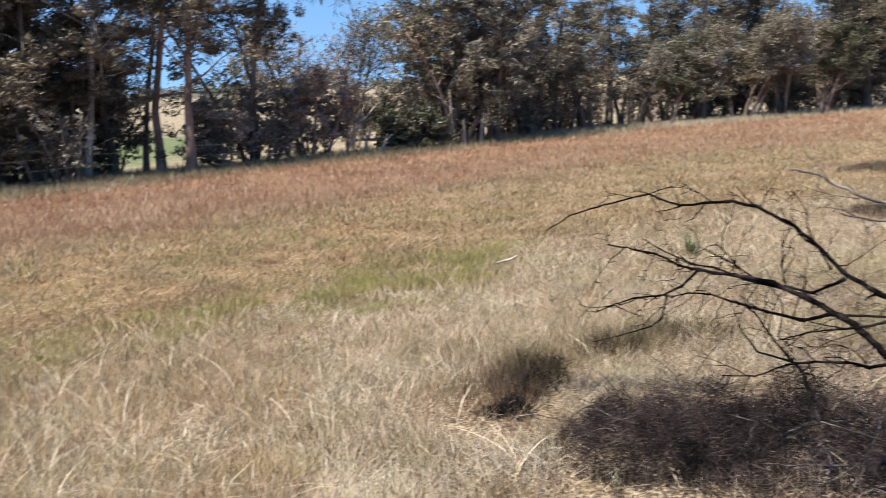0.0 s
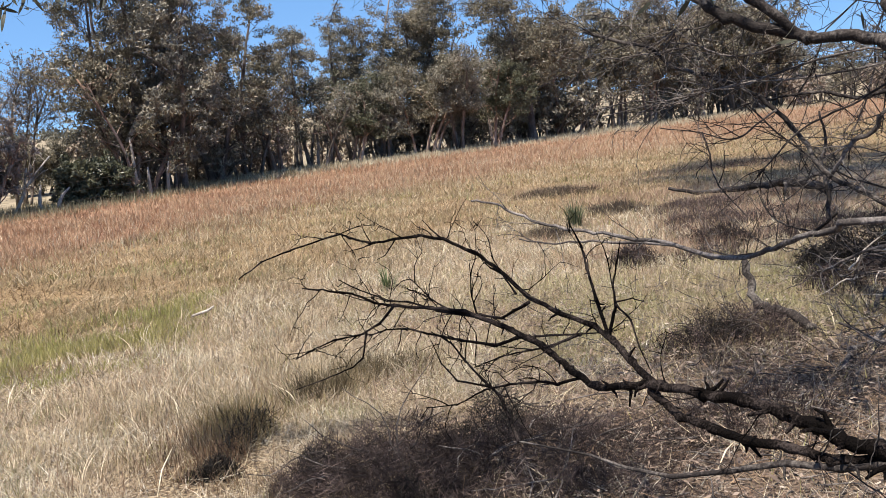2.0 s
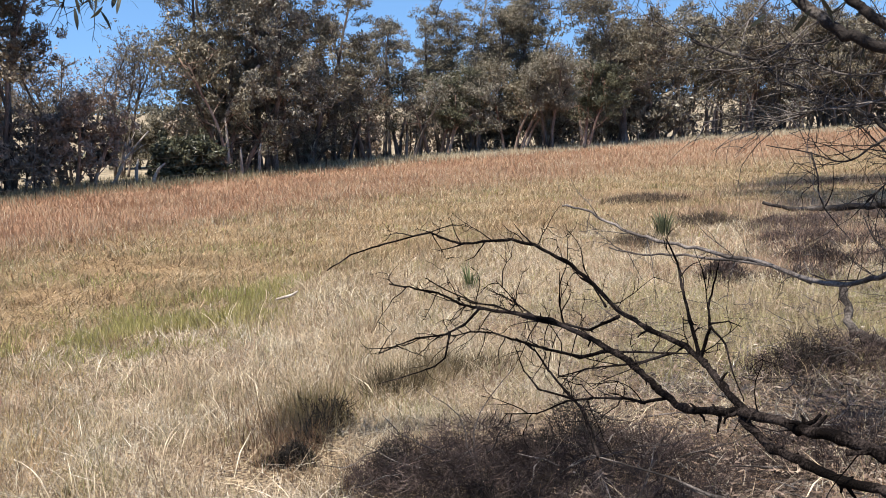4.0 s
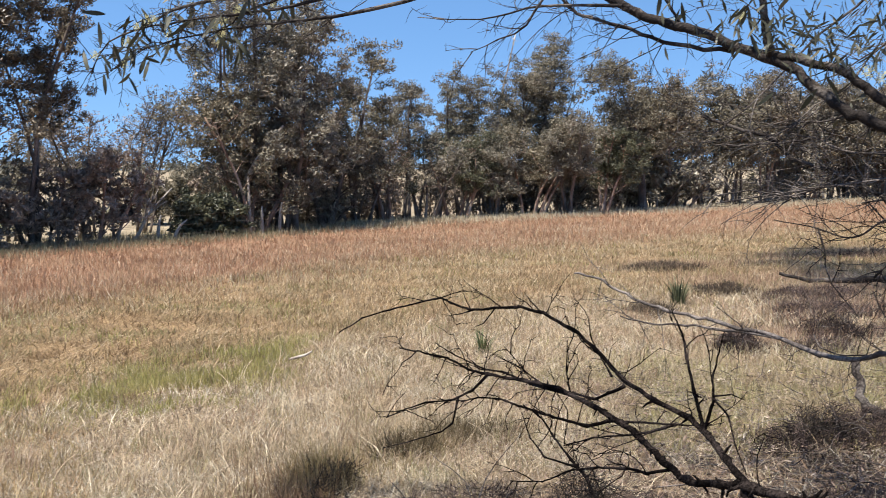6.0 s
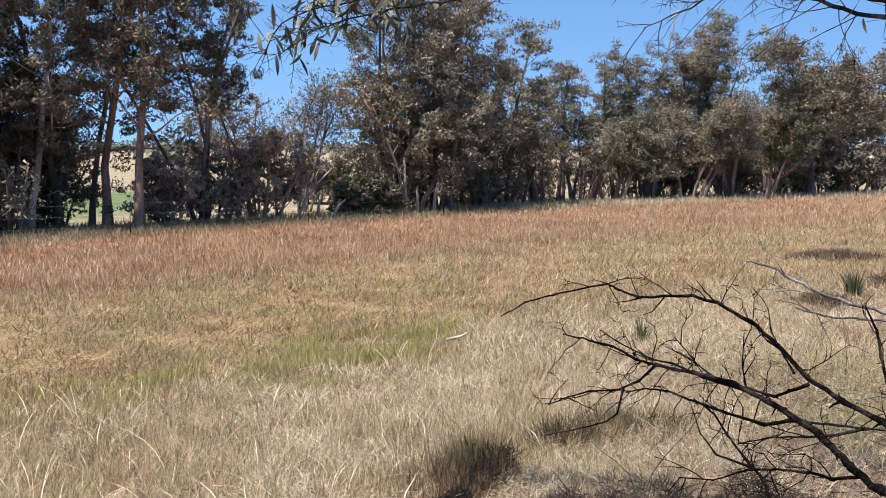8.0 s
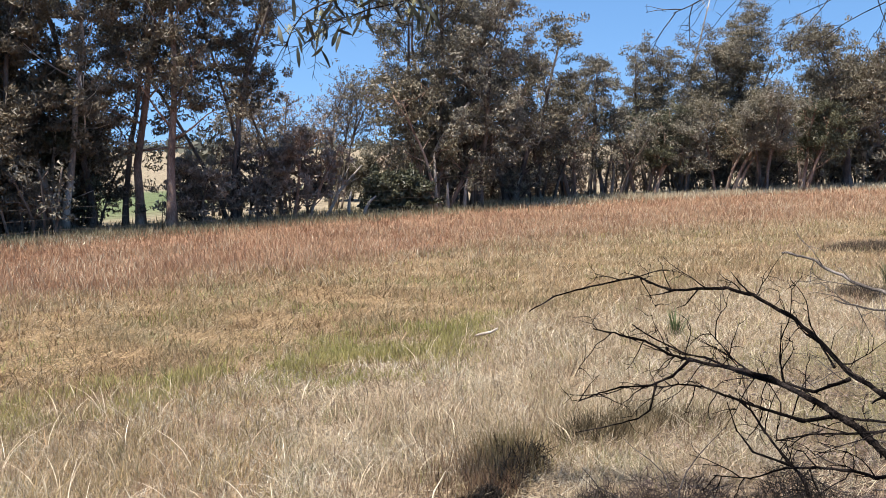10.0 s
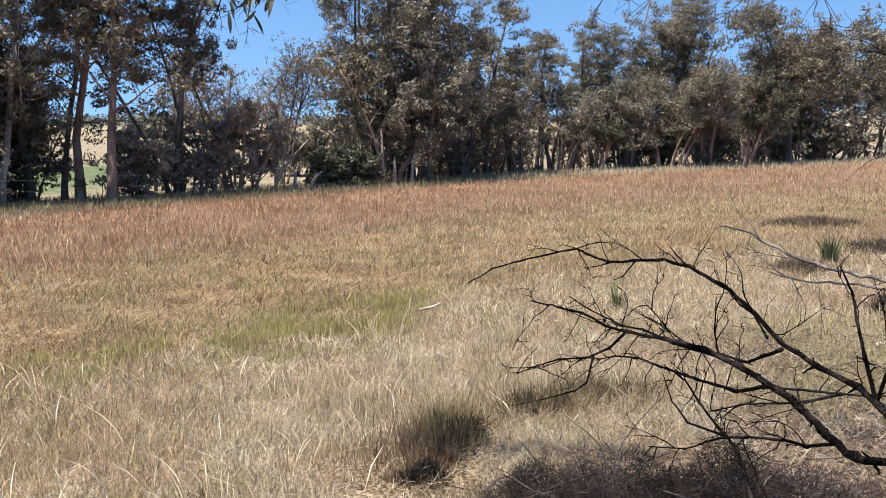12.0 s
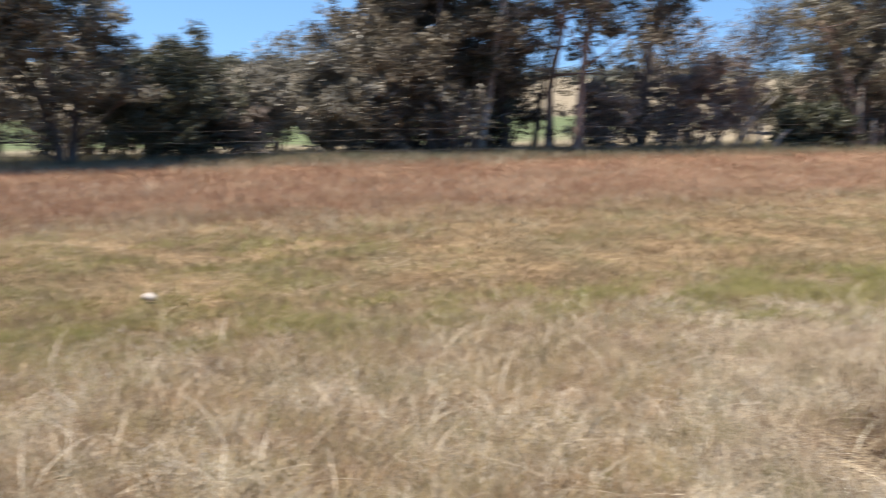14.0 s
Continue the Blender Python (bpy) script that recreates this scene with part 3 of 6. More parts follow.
for k, (b, r, h) in enumerate(((16.0, 47, 5.8), (19.4, 47.5, 6.6), (20.9, 51, 7.2), (22.6, 50, 6.4), (24.2, 54, 7.1), (25.3, 55, 7.4), (26.4, 57, 7.0), (27.3, 56, 7.4), (28.4, 59, 7.2), (29.4, 58, 6.6), (30.4, 60, 6.6), (31.3, 60, 5.8))):
    tree("gum_tree", "slender creek-side gum in a dense dark stand", *spot(b, r), h, 50 + k, stems=4, girth=0.10, splay=0.16, start=0.34, reach=1.7,
         boughs=8, twigs=4, per=78, clump=0.66, leaf=(0.16, 0.06), leaves=(OLIVE_LEAF, BROWN_LEAF, GREY_LEAF)[k % 3], wood=(DARK_BARK, GUM_BARK, DARK_BARK)[k % 3], group=WOOD_EDGE)


def dead_limb(owner, pts, r0, r1, label):
    """One thick dead limb among the leaves, with a few broken stubs; points in the world."""
    rng = np.random.RandomState(7)
    at = np.array(owner.location)
    line = np.array(pts, float) - at
    soup = Soup()
    soup.tube(line, np.linspace(r0, r1, len(line)), 7)
    for k in range(4):
        q, t = along(line, rng.uniform(0.2, 0.9))
        soup.tube(bend(rng, q, t / np.linalg.norm(t) + rng.normal(size=3) * 0.8, rng.uniform(0.3, 0.8), 4, 0.2, 0.02), np.linspace(r1 * 0.5, 0.008, 5), 5)
    part("dead_limb", soup, PALE_BARK, owner, label, True)


# a second, looser row behind, and undergrowth between the trunks
proto = [
    tree("wattle_tree", "slim wattle in the creek scrub", *spot(-29.0, 33.0), 5.6, 70, stems=3, girth=0.07, splay=0.26, start=0.14, reach=1.6, boughs=6, twigs=3, per=42, leaf=(0.155, 0.067), leaves=OLIVE_LEAF, group="scrub behind the creek"),
    tree("wattle_tree", "slim wattle in the creek scrub", *spot(0.0, 43.0), 5.2, 71, stems=3, girth=0.07, splay=0.28, start=0.12, reach=1.6, boughs=6, twigs=3, per=42, leaf=(0.155, 0.067), leaves=GREY_LEAF, group="scrub behind the creek"),
]
under = [
    tree("shrub", "low grey undergrowth shrub among the trunks", *spot(-31.5, 28.0), 1.7, 72, stems=3, girth=0.03, splay=0.5, start=0.08, reach=0.7, boughs=4, twigs=2, per=27, leaf=(0.145, 0.062), clump=0.36, leaves=GREY_LEAF, group="undergrowth by the creek"),
    tree("shrub", "low brown undergrowth shrub among the trunks", *spot(-28.6, 28.6), 1.6, 73, stems=3, girth=0.03, splay=0.5, start=0.08, reach=0.75, boughs=4, twigs=2, per=27, leaf=(0.145, 0.062), clump=0.36, leaves=LIFTED_BROWN_LEAF, group="undergrowth by the creek"),
    tree("shrub", "sapling of thin grey stems with few leaves", *spot(-26.6, 29.2), 2.6, 74, stems=5, girth=0.025, splay=0.18, start=0.3, reach=0.55, boughs=5, twigs=2, per=19, clump=0.25, leaves=GREY_LEAF, wood=DARK_BARK, bare=0.4, group="undergrowth by the creek"),
]
pick = random.Random(3)


def put(ob, bearing, reach, size):
    px, py = spot(bearing, reach)
    m = Matrix.Translation((px, py, float(height(px, py)))) @ Matrix.Rotation(pick.uniform(0, 6.28), 4, "Z") @ Matrix.Scale(size, 4)
    copy_thing(ob, m)


for b, r, k, size in ((-32.5, 33, 1, 1.0), (-36.5, 34, 0, 0.52), (-50, 28, 1, 0.8), (-55, 27, 0, 0.8), (-19.0, 36, 1, 0.75), (-16.2, 37, 0, 0.7),
                      (-5.6, 39, 1, 1.0), (-2.8, 41, 0, 1.0), (8.0, 48, 1, 0.8), (12.8, 48, 0, 1.1), (18.6, 52, 0, 1.1), (21.8, 56, 1, 1.1), (25.0, 60, 0, 1.1), (26.6, 62, 1, 1.1), (28.5, 63, 1, 1.2), (30.0, 64, 0, 1.1), (31, 66, 0, 1.0), (33.0, 62, 1, 0.8), (35, 60, 0, 0.7), (37, 62, 1, 0.8), (39, 60, 1, 0.8), (41, 62, 0, 0.8)):
    put(proto[k], b, r, size)
for _ in range(19):
    b = pick.choice((pick.uniform(-58, -38), pick.uniform(-36, -25), pick.uniform(-21, -14), pick.uniform(-6, 5), pick.uniform(6, 29), pick.uniform(6, 29)))
    sn, cs = math.sin(radians(b)), math.cos(radians(b))
    den = -0.740 * sn + 0.672 * cs + (0.45 * sn if sn > 0 else 0)
    put(under[pick.choice((0, 0, 1, 2, 2, 2))], b, (20.95 + pick.uniform(3.0, 7.0)) / den, pick.uniform(0.6, 1.15))

for _ in range(38):
    b = pick.choice((pick.uniform(-7, 1.5), pick.uniform(6.5, 34), pick.uniform(6.5, 34), pick.uniform(6.5, 34)))
    sn, cs = math.sin(radians(b)), math.cos(radians(b))
    den = -0.740 * sn + 0.672 * cs + (0.45 * sn if sn > 0 else 0)
    put(under[pick.choice((0, 0, 1, 2))], b, (20.95 + pick.uniform(3.6, 9.0)) / den, pick.uniform(0.8, 1.6))
for b, r in ((15.4, 46.5), (16.6, 47), (18.4, 47), (19.3, 48)):
    put(under[0], b, r, pick.uniform(1.3, 1.7))
for b, r in ((1.6, 43), (3.0, 47), (4.3, 45), (5.4, 49)):
    put(under[1], b, r, pick.uniform(1.2, 1.6))
put(proto[1], 16.9, 50.5, 1.1)
for k, (b, r) in enumerate(((27.6, 62), (29.2, 62), (31.2, 63), (32.4, 60), (33.8, 63), (35.4, 62), (36.8, 64), (38.6, 63), (40.2, 64))):
    put(proto[k % 2], b, r, pick.uniform(1.0, 1.2) if b < 32 else pick.uniform(0.55, 0.75))
    put(under[(0, 1)[k % 2]], b + 0.7, r - 2.5, pick.uniform(1.2, 1.6))
for k in range(13):
    b = -30.5 - 1.75 * k + pick.uniform(-0.6, 0.6)
    put(under[(1, 2, 1, 0)[k % 4]], b, (20.95 + pick.uniform(4.0, 6.5)) / (-0.740 * math.sin(radians(b)) + 0.672 * math.cos(radians(b))), pick.uniform(0.8, 1.05))

def far(bearing, reach, z):
    return (*spot(bearing, reach), z)


dead_limb(half_bare, (far(-6.2, 32.6, 1.0), far(-5.5, 32.6, 1.7), far(-4.7, 32.7, 2.35), far(-3.95, 32.8, 2.85)), 0.10, 0.05, "thick pale dead limb")
tree("dead_tree", "leaning bare bleached dead sapling in the gap", *spot(-12.9, 30.0), 2.4, 201, stems=2, girth=0.04, splay=0.5, start=0.4, reach=0.8, boughs=3, twigs=3, wood=PALE_BARK, bare=1.0, lean=(0.3, 0), top=False)
for k, (b, r, h, lean) in enumerate(((-11.3, 29.8, 0.75, 0.1), (-10.4, 29.6, 0.6, 0.4), (-6.0, 31.6, 1.9, -0.05), (-5.3, 31.4, 0.9, 0.0), (-4.3, 31.8, 1.0, 0.1))):
    root = base("stump", *spot(b, r), "short pale broken stem standing in the verge", "stump", "broken stems")
    soup = Soup()
    soup.tube(np.array(((0, 0, -0.1), (lean * 0.2, 0, h * 0.35), (lean * 0.5, 0, h * 0.7), (lean, 0.03, h))), (0.075, 0.055, 0.045, 0.02), 7)
    part("stump_body", soup, PALE_BARK, root, "", True)

# ---- grasses ----
def scatter(rng, n, near, far, s0, s1, edge=0.6, left=-62, right=47, bunch=0, loose=0.07):
    """Plan positions over the field, thinning with distance, in the strip s0..s1 along the creek line; bunched in tufts if asked."""
    m = n * 4 // max(bunch, 1)
    b = np.radians(rng.uniform(left, right, m))
    r = np.exp(rng.uniform(math.log(near), math.log(far), m))
    x, y = np.sin(b) * r, np.cos(b) * r
    s = creek(x, y) + rng.normal(size=len(x)) * edge
    ok = (s > s0) & (s < s1)
    x, y = x[ok], y[ok]
    tuft_of = np.arange(len(x))
    if bunch:
        k = np.repeat(np.arange(len(x)), rng.poisson(bunch, len(x)))
        wide = loose * np.maximum(1, np.hypot(x, y)[k] / 6)
        x, y, tuft_of = x[k] + rng.normal(size=len(k)) * wide, y[k] + rng.normal(size=len(k)) * wide, k
    x, y, tuft_of = x[:n], y[:n], tuft_of[:n]
    return x, y, np.hypot(x, y), tuft_of


def patches(x, y, scale, seed):
    """Soft patches between 0 and 1 over the plan."""
    rng = np.random.RandomState(seed)
    v = np.zeros(len(x))
    for k in range(7):
        a, f = rng.uniform(0, 6.28), rng.uniform(0.5, 2.2) / scale
        v += np.sin((x * math.cos(a) + y * math.sin(a)) * f * 6.28 + rng.uniform(0, 6.28) + 1.3 * np.sin((y * math.cos(a) - x * math.sin(a)) * f * 3))
    return 1 / (1 + np.exp(-v * 1.5))


def blades(soup, rng, place, tall, wide, lean, tones, seed, flat=0.0, head=0.0, grow=0.75, rows=None, scale=3.0, lift=0.0, simple=False):
    """Thin bent blades, a tone each from a pair of palettes that change in patches. rows: a heading along which they lie."""
    x, y, r, tuft_of = place
    n = len(x)
    z = height(x, y) - 0.02 + lift * rng.uniform(0, 1, n)
    size = rng.uniform(0.6, 1.3, tuft_of.max() + 1)[tuft_of]
    h = tall * size * rng.uniform(0.5, 1.15, n) * (1 - flat * rng.uniform(0.6, 1.0, n))
    w = wide * rng.uniform(0.5, 1.5, n) * np.maximum(1, r / 4.5) ** grow
    a = rng.uniform(0, 6.28, tuft_of.max() + 1)[tuft_of] + rng.normal(size=n) * 0.9
    if rows is not None:
        a = rows + rng.normal(size=n) * 0.45 + np.where(rng.uniform(size=n) < 0.5, 0, math.pi)
    b = rng.uniform(0, 6.28, n)
    k = lean * rng.uniform(0.1, 1.4, n) * tall
    d = np.stack([np.sin(a) * k, np.cos(a) * k, np.zeros(n)], 1)
    o = np.stack([np.sin(b), np.cos(b), np.zeros(n)], 1) * w[:, None] / 2
    p = np.stack([x, y, z], 1)
    up = np.array((0, 0, 1.0))
    m = p + up * (h * 0.62)[:, None] + d * 0.35
    t = p + up * h[:, None] + d
    o2 = o * (0.75 + head)
    mixv = patches(x, y, scale, seed)
    u = (rng.uniform(0, 1, tuft_of.max() + 1)[tuft_of] * 0.5 + rng.uniform(0, 1, n) * 0.5)[:, None]
    cool, warm = np.array(tones[0]), np.array(tones[1])
    pick = (mixv * 0.85 + rng.uniform(-0.25, 0.4, n)).clip(0, 1)[:, None]
    c = (cool[0] * (1 - u) + cool[1] * u) * (1 - pick) + (warm[0] * (1 - u) + warm[1] * u) * pick
    if simple:
        soup.add(np.stack([p - o, p + o, t], 1).reshape(-1, 3), np.arange(3 * n).reshape(-1, 3), None, np.repeat(c, 3, 0))
        return
    v = np.stack([p - o * 0.6, p + o * 0.6, m + o2, m - o2, t], 1).reshape(-1, 3)
    i = np.arange(n)[:, None] * 5
    soup.add(v, i + np.array([[3, 2, 4]]), i + np.array([[0, 1, 2, 3]]), np.repeat(c, 5, 0))


def thinned(place, keep):
    return tuple(a[keep] for a in place)


STRAW = (((0.265, 0.215, 0.135), (0.89, 0.79, 0.58)), ((0.19, 0.13, 0.078), (0.66, 0.50, 0.32)))
DULL = (((0.058, 0.05, 0.041), (0.86, 0.80, 0.67)), ((0.095, 0.067, 0.05), (0.57, 0.45, 0.32)))
GOLD = (((0.105, 0.08, 0.038), (0.40, 0.305, 0.165)), ((0.105, 0.063, 0.032), (0.36, 0.24, 0.123)))
RED = (((0.22, 0.108, 0.061), (0.41, 0.228, 0.132)), ((0.31, 0.188, 0.108), (0.57, 0.415, 0.255)))
GREEN = (((0.20, 0.20, 0.045), (0.43, 0.41, 0.125)), ((0.27, 0.235, 0.07), (0.54, 0.46, 0.20)))
PALE = (((0.40, 0.36, 0.24), (0.70, 0.63, 0.45)), ((0.34, 0.29, 0.19), (0.58, 0.50, 0.36)))
WEED = (((0.11, 0.115, 0.06), (0.26, 0.26, 0.16)), ((0.20, 0.165, 0.10), (0.40, 0.33, 0.22)))
MATTED = (((0.22, 0.165, 0.095), (0.72, 0.60, 0.40)), ((0.17, 0.105, 0.055), (0.56, 0.38, 0.215)))
BLEACHED = (((0.30, 0.265, 0.215), (0.86, 0.77, 0.62)), ((0.20, 0.152, 0.11), (0.68, 0.56, 0.41)))
RUSSET = (((0.20, 0.115, 0.08), (0.50, 0.32, 0.215)), ((0.25, 0.16, 0.10), (0.60, 0.44, 0.30)))
TAN = (((0.27, 0.19, 0.12), (0.68, 0.52, 0.34)), ((0.35, 0.27, 0.165), (0.82, 0.69, 0.47)))
PALE_STRAW = (((0.30, 0.235, 0.14), (0.80, 0.68, 0.46)), ((0.20, 0.135, 0.075), (0.62, 0.45, 0.265)))
RUSTY = (((0.06, 0.034, 0.022), (0.30, 0.175, 0.105)), ((0.09, 0.062, 0.033), (0.44, 0.30, 0.175)))
OLIVE = (((0.13, 0.13, 0.05), (0.40, 0.38, 0.17)), ((0.14, 0.09, 0.05), (0.44, 0.34, 0.20)))
MOSSY = (((0.06, 0.05, 0.02), (0.38, 0.31, 0.14)), ((0.08, 0.052, 0.026), (0.44, 0.30, 0.16)))
AMBER = (((0.21, 0.16, 0.062), (0.62, 0.49, 0.25)), ((0.23, 0.125, 0.06), (0.66, 0.45, 0.255)))
BRASSY = (((0.19, 0.175, 0.07), (0.58, 0.53, 0.25)), ((0.21, 0.15, 0.085), (0.66, 0.54, 0.34)))
ALONG = math.atan2(0.672, 0.740)
rng = np.random.RandomState(5)


def open_ground(place):
    """Leaves out the bare, littered ground below the overhanging tree."""
    x, y = place[0], place[1]
    shade = (x > 1.0 + 0.25 * np.sin(y * 3)) & (y < 6.2) & (rng.uniform(size=len(x)) < 0.85)
    shade |= (np.hypot((x - 0.85) / 0.85, (y - 3.1) / 0.85) < 1) & (rng.uniform(size=len(x)) < 0.92)
    shade |= (np.hypot((x + 0.27) / 0.30, (y - 3.68) / 0.32) < 1) & (rng.uniform(size=len(x)) < 0.8)
    shade |= (np.hypot((x + 0.10) / 0.20, (y - 4.06) / 0.32) < 1) & (rng.uniform(size=len(x)) < 0.8)
    return thinned(place, ~shade)


g = Soup()
blades(g, rng, open_ground(scatter(rng, 92000, 1.6, 14, -40, -15.6, 0.5)), 0.10, 0.0034, 1.0, DULL, 1, flat=0.75, lift=0.04, scale=1.2, simple=True)
blades(g, rng, open_ground(scatter(rng, 108000, 1.6, 14, -40, -15.4, 0.5, bunch=26, loose=0.09)), 0.095, 0.004, 1.25, STRAW, 1, scale=1.2, simple=True)
blades(g, rng, open_ground(scatter(rng, 5000, 1.8, 14, -40, -15.4, 0.4, bunch=8, loose=0.1)), 0.13, 0.003, 1.3, STRAW, 9, head=0.7)
x = open_ground(scatter(rng, 85000, 1.8, 14, -40, -15.0, 0.5, bunch=12, loose=0.08))
blades(g, rng, thinned(x, patches(x[0], x[1], 0.9, 33) > 0.4), 0.11, 0.0032, 0.6, OLIVE, 14, scale=0.7, simple=True)
x = open_ground(scatter(rng, 46000, 1.8, 14, -40, -15.0, 0.5, bunch=10, loose=0.06))
blades(g, rng, thinned(x, patches(x[0], x[1], 0.7, 34) > 0.5), 0.12, 0.0032, 0.6, RUSSET, 15, simple=True)
x = open_ground(scatter(rng, 52000, 1.8, 14, -40, -15.3, 0.4, bunch=18, loose=0.1))
blades(g, rng, thinned(x, patches(x[0], x[1], 1.1, 36) > 0.55), 0.12, 0.0036, 1.2, BLEACHED, 17, flat=0.85, lift=0.05, scale=0.6, simple=True)
blades(g, rng, scatter(rng, 14000, 4.0, 9, -30, -15.0, 0.4, left=-4, right=26, bunch=18, loose=0.1), 0.10, 0.0036, 1.1, STRAW, 19, flat=0.4, lift=0.03, scale=0.6, simple=True)
x = open_ground(scatter(rng, 14000, 1.8, 14, -40, -15.2, 0.4, bunch=12, loose=0.06))
blades(g, rng, thinned(x, patches(x[0], x[1], 1.0, 37) > 0.66), 0.09, 0.0036, 0.5, GREEN, 18, simple=True)
blades(g, rng, scatter(rng, 9000, 0.6, 9, -60, -15.6, 0.5, left=60, right=296, bunch=20, loose=0.12), 0.11, 0.006, 0.9, STRAW, 1, scale=1.2, simple=True)
for cx, cy, w, n, tones, seed in ((-0.75, 4.6, 0.55, 2400, TAN, 51), (-0.2, 5.3, 0.5, 2000, TAN, 52), (0.7, 5.2, 0.35, 1600, STRAW, 53), (-1.8, 4.0, 0.6, 1600, TAN, 54), (-2.6, 5.2, 0.6, 1400, TAN, 55), (0.2, 6.2, 0.6, 1800, STRAW, 56)):
    x, y = cx + rng.normal(size=n) * w, cy + rng.normal(size=n) * w * 0.7
    blades(g, rng, (x, y, np.hypot(x, y), np.arange(n) // 7), 0.11, 0.0036, 0.7, tones, seed, scale=0.6, simple=True)
x = open_ground(scatter(rng, 40000, 2.2, 12, -40, -15.0, 0.5, bunch=14, loose=0.035))
blades(g, rng, thinned(x, patches(x[0], x[1], 0.55, 44) > 0.62), 0.125, 0.0034, 0.4, RUSTY, 45, scale=0.5, simple=True)
blades(g, rng, scatter(rng, 28000, 2.4, 11, -40, -15.2, 0.5, left=-64, right=-16, bunch=16, loose=0.09), 0.12, 0.0042, 0.8, AMBER, 46, scale=0.8, simple=True)
stuff("straw_grass", g, GRASS, "pale dry straw grass matted over the near ground", "grass")

g = Soup()
x = scatter(rng, 120000, 2.5, 18, -15.6, -14.75, 0.18, right=-2, bunch=16)
blades(g, rng, thinned(x, patches(x[0], x[1], 0.8, 8) > 0.60), 0.085, 0.005, 0.6, GREEN, 2, scale=0.7, simple=True)
x = scatter(rng, 16000, 6.0, 10, -15.8, -15.0, 0.25, left=-15, right=-3, bunch=16)
blades(g, rng, thinned(x, patches(x[0], x[1], 1.6, 28) > 0.45), 0.09, 0.005, 0.5, GREEN, 2, simple=True)
x = scatter(rng, 8000, 2.5, 22, -14.6, -9.5, 0.5, bunch=16)
blades(g, rng, thinned(x, patches(x[0], x[1], 3.0, 18) > 0.75), 0.10, 0.0045, 0.5, GREEN, 2)
x = scatter(rng, 26000, 3.5, 18, -15.8, -11.2, 0.5, left=-64, right=-33, bunch=16)
blades(g, rng, thinned(x, patches(x[0], x[1], 2.0, 38) > 0.5), 0.085, 0.005, 0.6, GREEN, 2, scale=0.9, simple=True)
stuff("green_grass", g, GRASS, "strips of fresh green grass among the straw", "grass")

g = Soup()
blades(g, rng, scatter(rng, 84000, 3.5, 40, -15.6, -8.6, 0.6, bunch=14), 0.09, 0.0055, 0.9, GOLD, 3, flat=0.2, scale=1.6, simple=True)
blades(g, rng, scatter(rng, 40000, 3.5, 40, -15.4, -8.2, 0.7, bunch=10, loose=0.15), 0.13, 0.0036, 1.3, MATTED, 3, flat=0.85, rows=ALONG, lift=0.05, scale=1.6, simple=True)
x = scatter(rng, 70000, 3.5, 30, -15.2, -8.6, 0.6, bunch=12, loose=0.12)
blades(g, rng, thinned(x, patches(x[0], x[1], 2.0, 35) > 0.5), 0.09, 0.0045, 0.8, OLIVE, 16, scale=1.5, simple=True)
stuff("gold_stubble", g, GRASS, "short golden-brown flattened stubble across the field", "grass")

g = Soup()
blades(g, rng, scatter(rng, 150000, 6, 90, -9.6, 2.0, 0.9, bunch=22, loose=0.16), 0.14, 0.0062, 0.55, RED, 4, scale=1.6, grow=0.5, simple=True)
blades(g, rng, scatter(rng, 24000, 6, 60, -10.5, -4.0, 0.9, bunch=16, loose=0.2), 0.15, 0.0055, 0.6, STRAW, 4, grow=0.5, simple=True)
blades(g, rng, scatter(rng, 46000, 5, 45, -15.5, -3.0, 1.2, left=-3, right=34, bunch=16, loose=0.25), 0.10, 0.0055, 0.8, PALE_STRAW, 41, grow=0.5, scale=2.2, simple=True)
stuff("red_grass", g, GRASS, "tall reddish-brown seeding grass in the far field", "grass")

g = Soup()
blades(g, rng, scatter(rng, 60000, 12, 95, 0.6, 4.5, 0.5, left=0, bunch=14, loose=0.2), 0.22, 0.0055, 0.5, PALE, 6, simple=True)
blades(g, rng, scatter(rng, 70000, 12, 60, 0.8, 5.5, 0.6, right=4, bunch=14, loose=0.2), 0.22, 0.006, 0.5, WEED, 6, scale=1.5, simple=True)
blades(g, rng, scatter(rng, 16000, 12, 40, -0.1, 1.6, 0.3, left=-62, right=-24, bunch=14, loose=0.2), 0.15, 0.0065, 0.6, PALE, 6, simple=True)
stuff("verge_grass", g, GRASS, "pale tall grass and weeds along the creek verge", "grass")

# ---- the dead and living wood close by ----
# girth at both ends, and the line of each limb
LINES = {}
LEAFY = (1.72, 2.84, 1.80)  # a leafy spray beside the largest limb
LINES["a"] = (0.032, 0.0135, [(1.347, 1.714, 0.494), (1.319, 1.809, 0.489), (1.302, 1.871, 0.505), (1.27, 1.96, 0.516), (1.23, 2.059, 0.533), (1.185, 2.197, 0.518), (1.128, 2.336, 0.502), (1.085, 2.495, 0.464), (1.039, 2.63, 0.432), (0.994, 2.731, 0.462), (0.937, 2.804, 0.515), (0.895, 2.874, 0.557)])
LINES["j"] = (0.0125, 0.0035, [(0.908, 2.853, 0.544), (0.838, 3.015, 0.569), (0.762, 3.185, 0.592), (0.67, 3.346, 0.584), (0.551, 3.467, 0.595), (0.485, 3.505, 0.602), (0.392, 3.561, 0.639), (0.278, 3.619, 0.658), (0.215, 3.649, 0.665)])
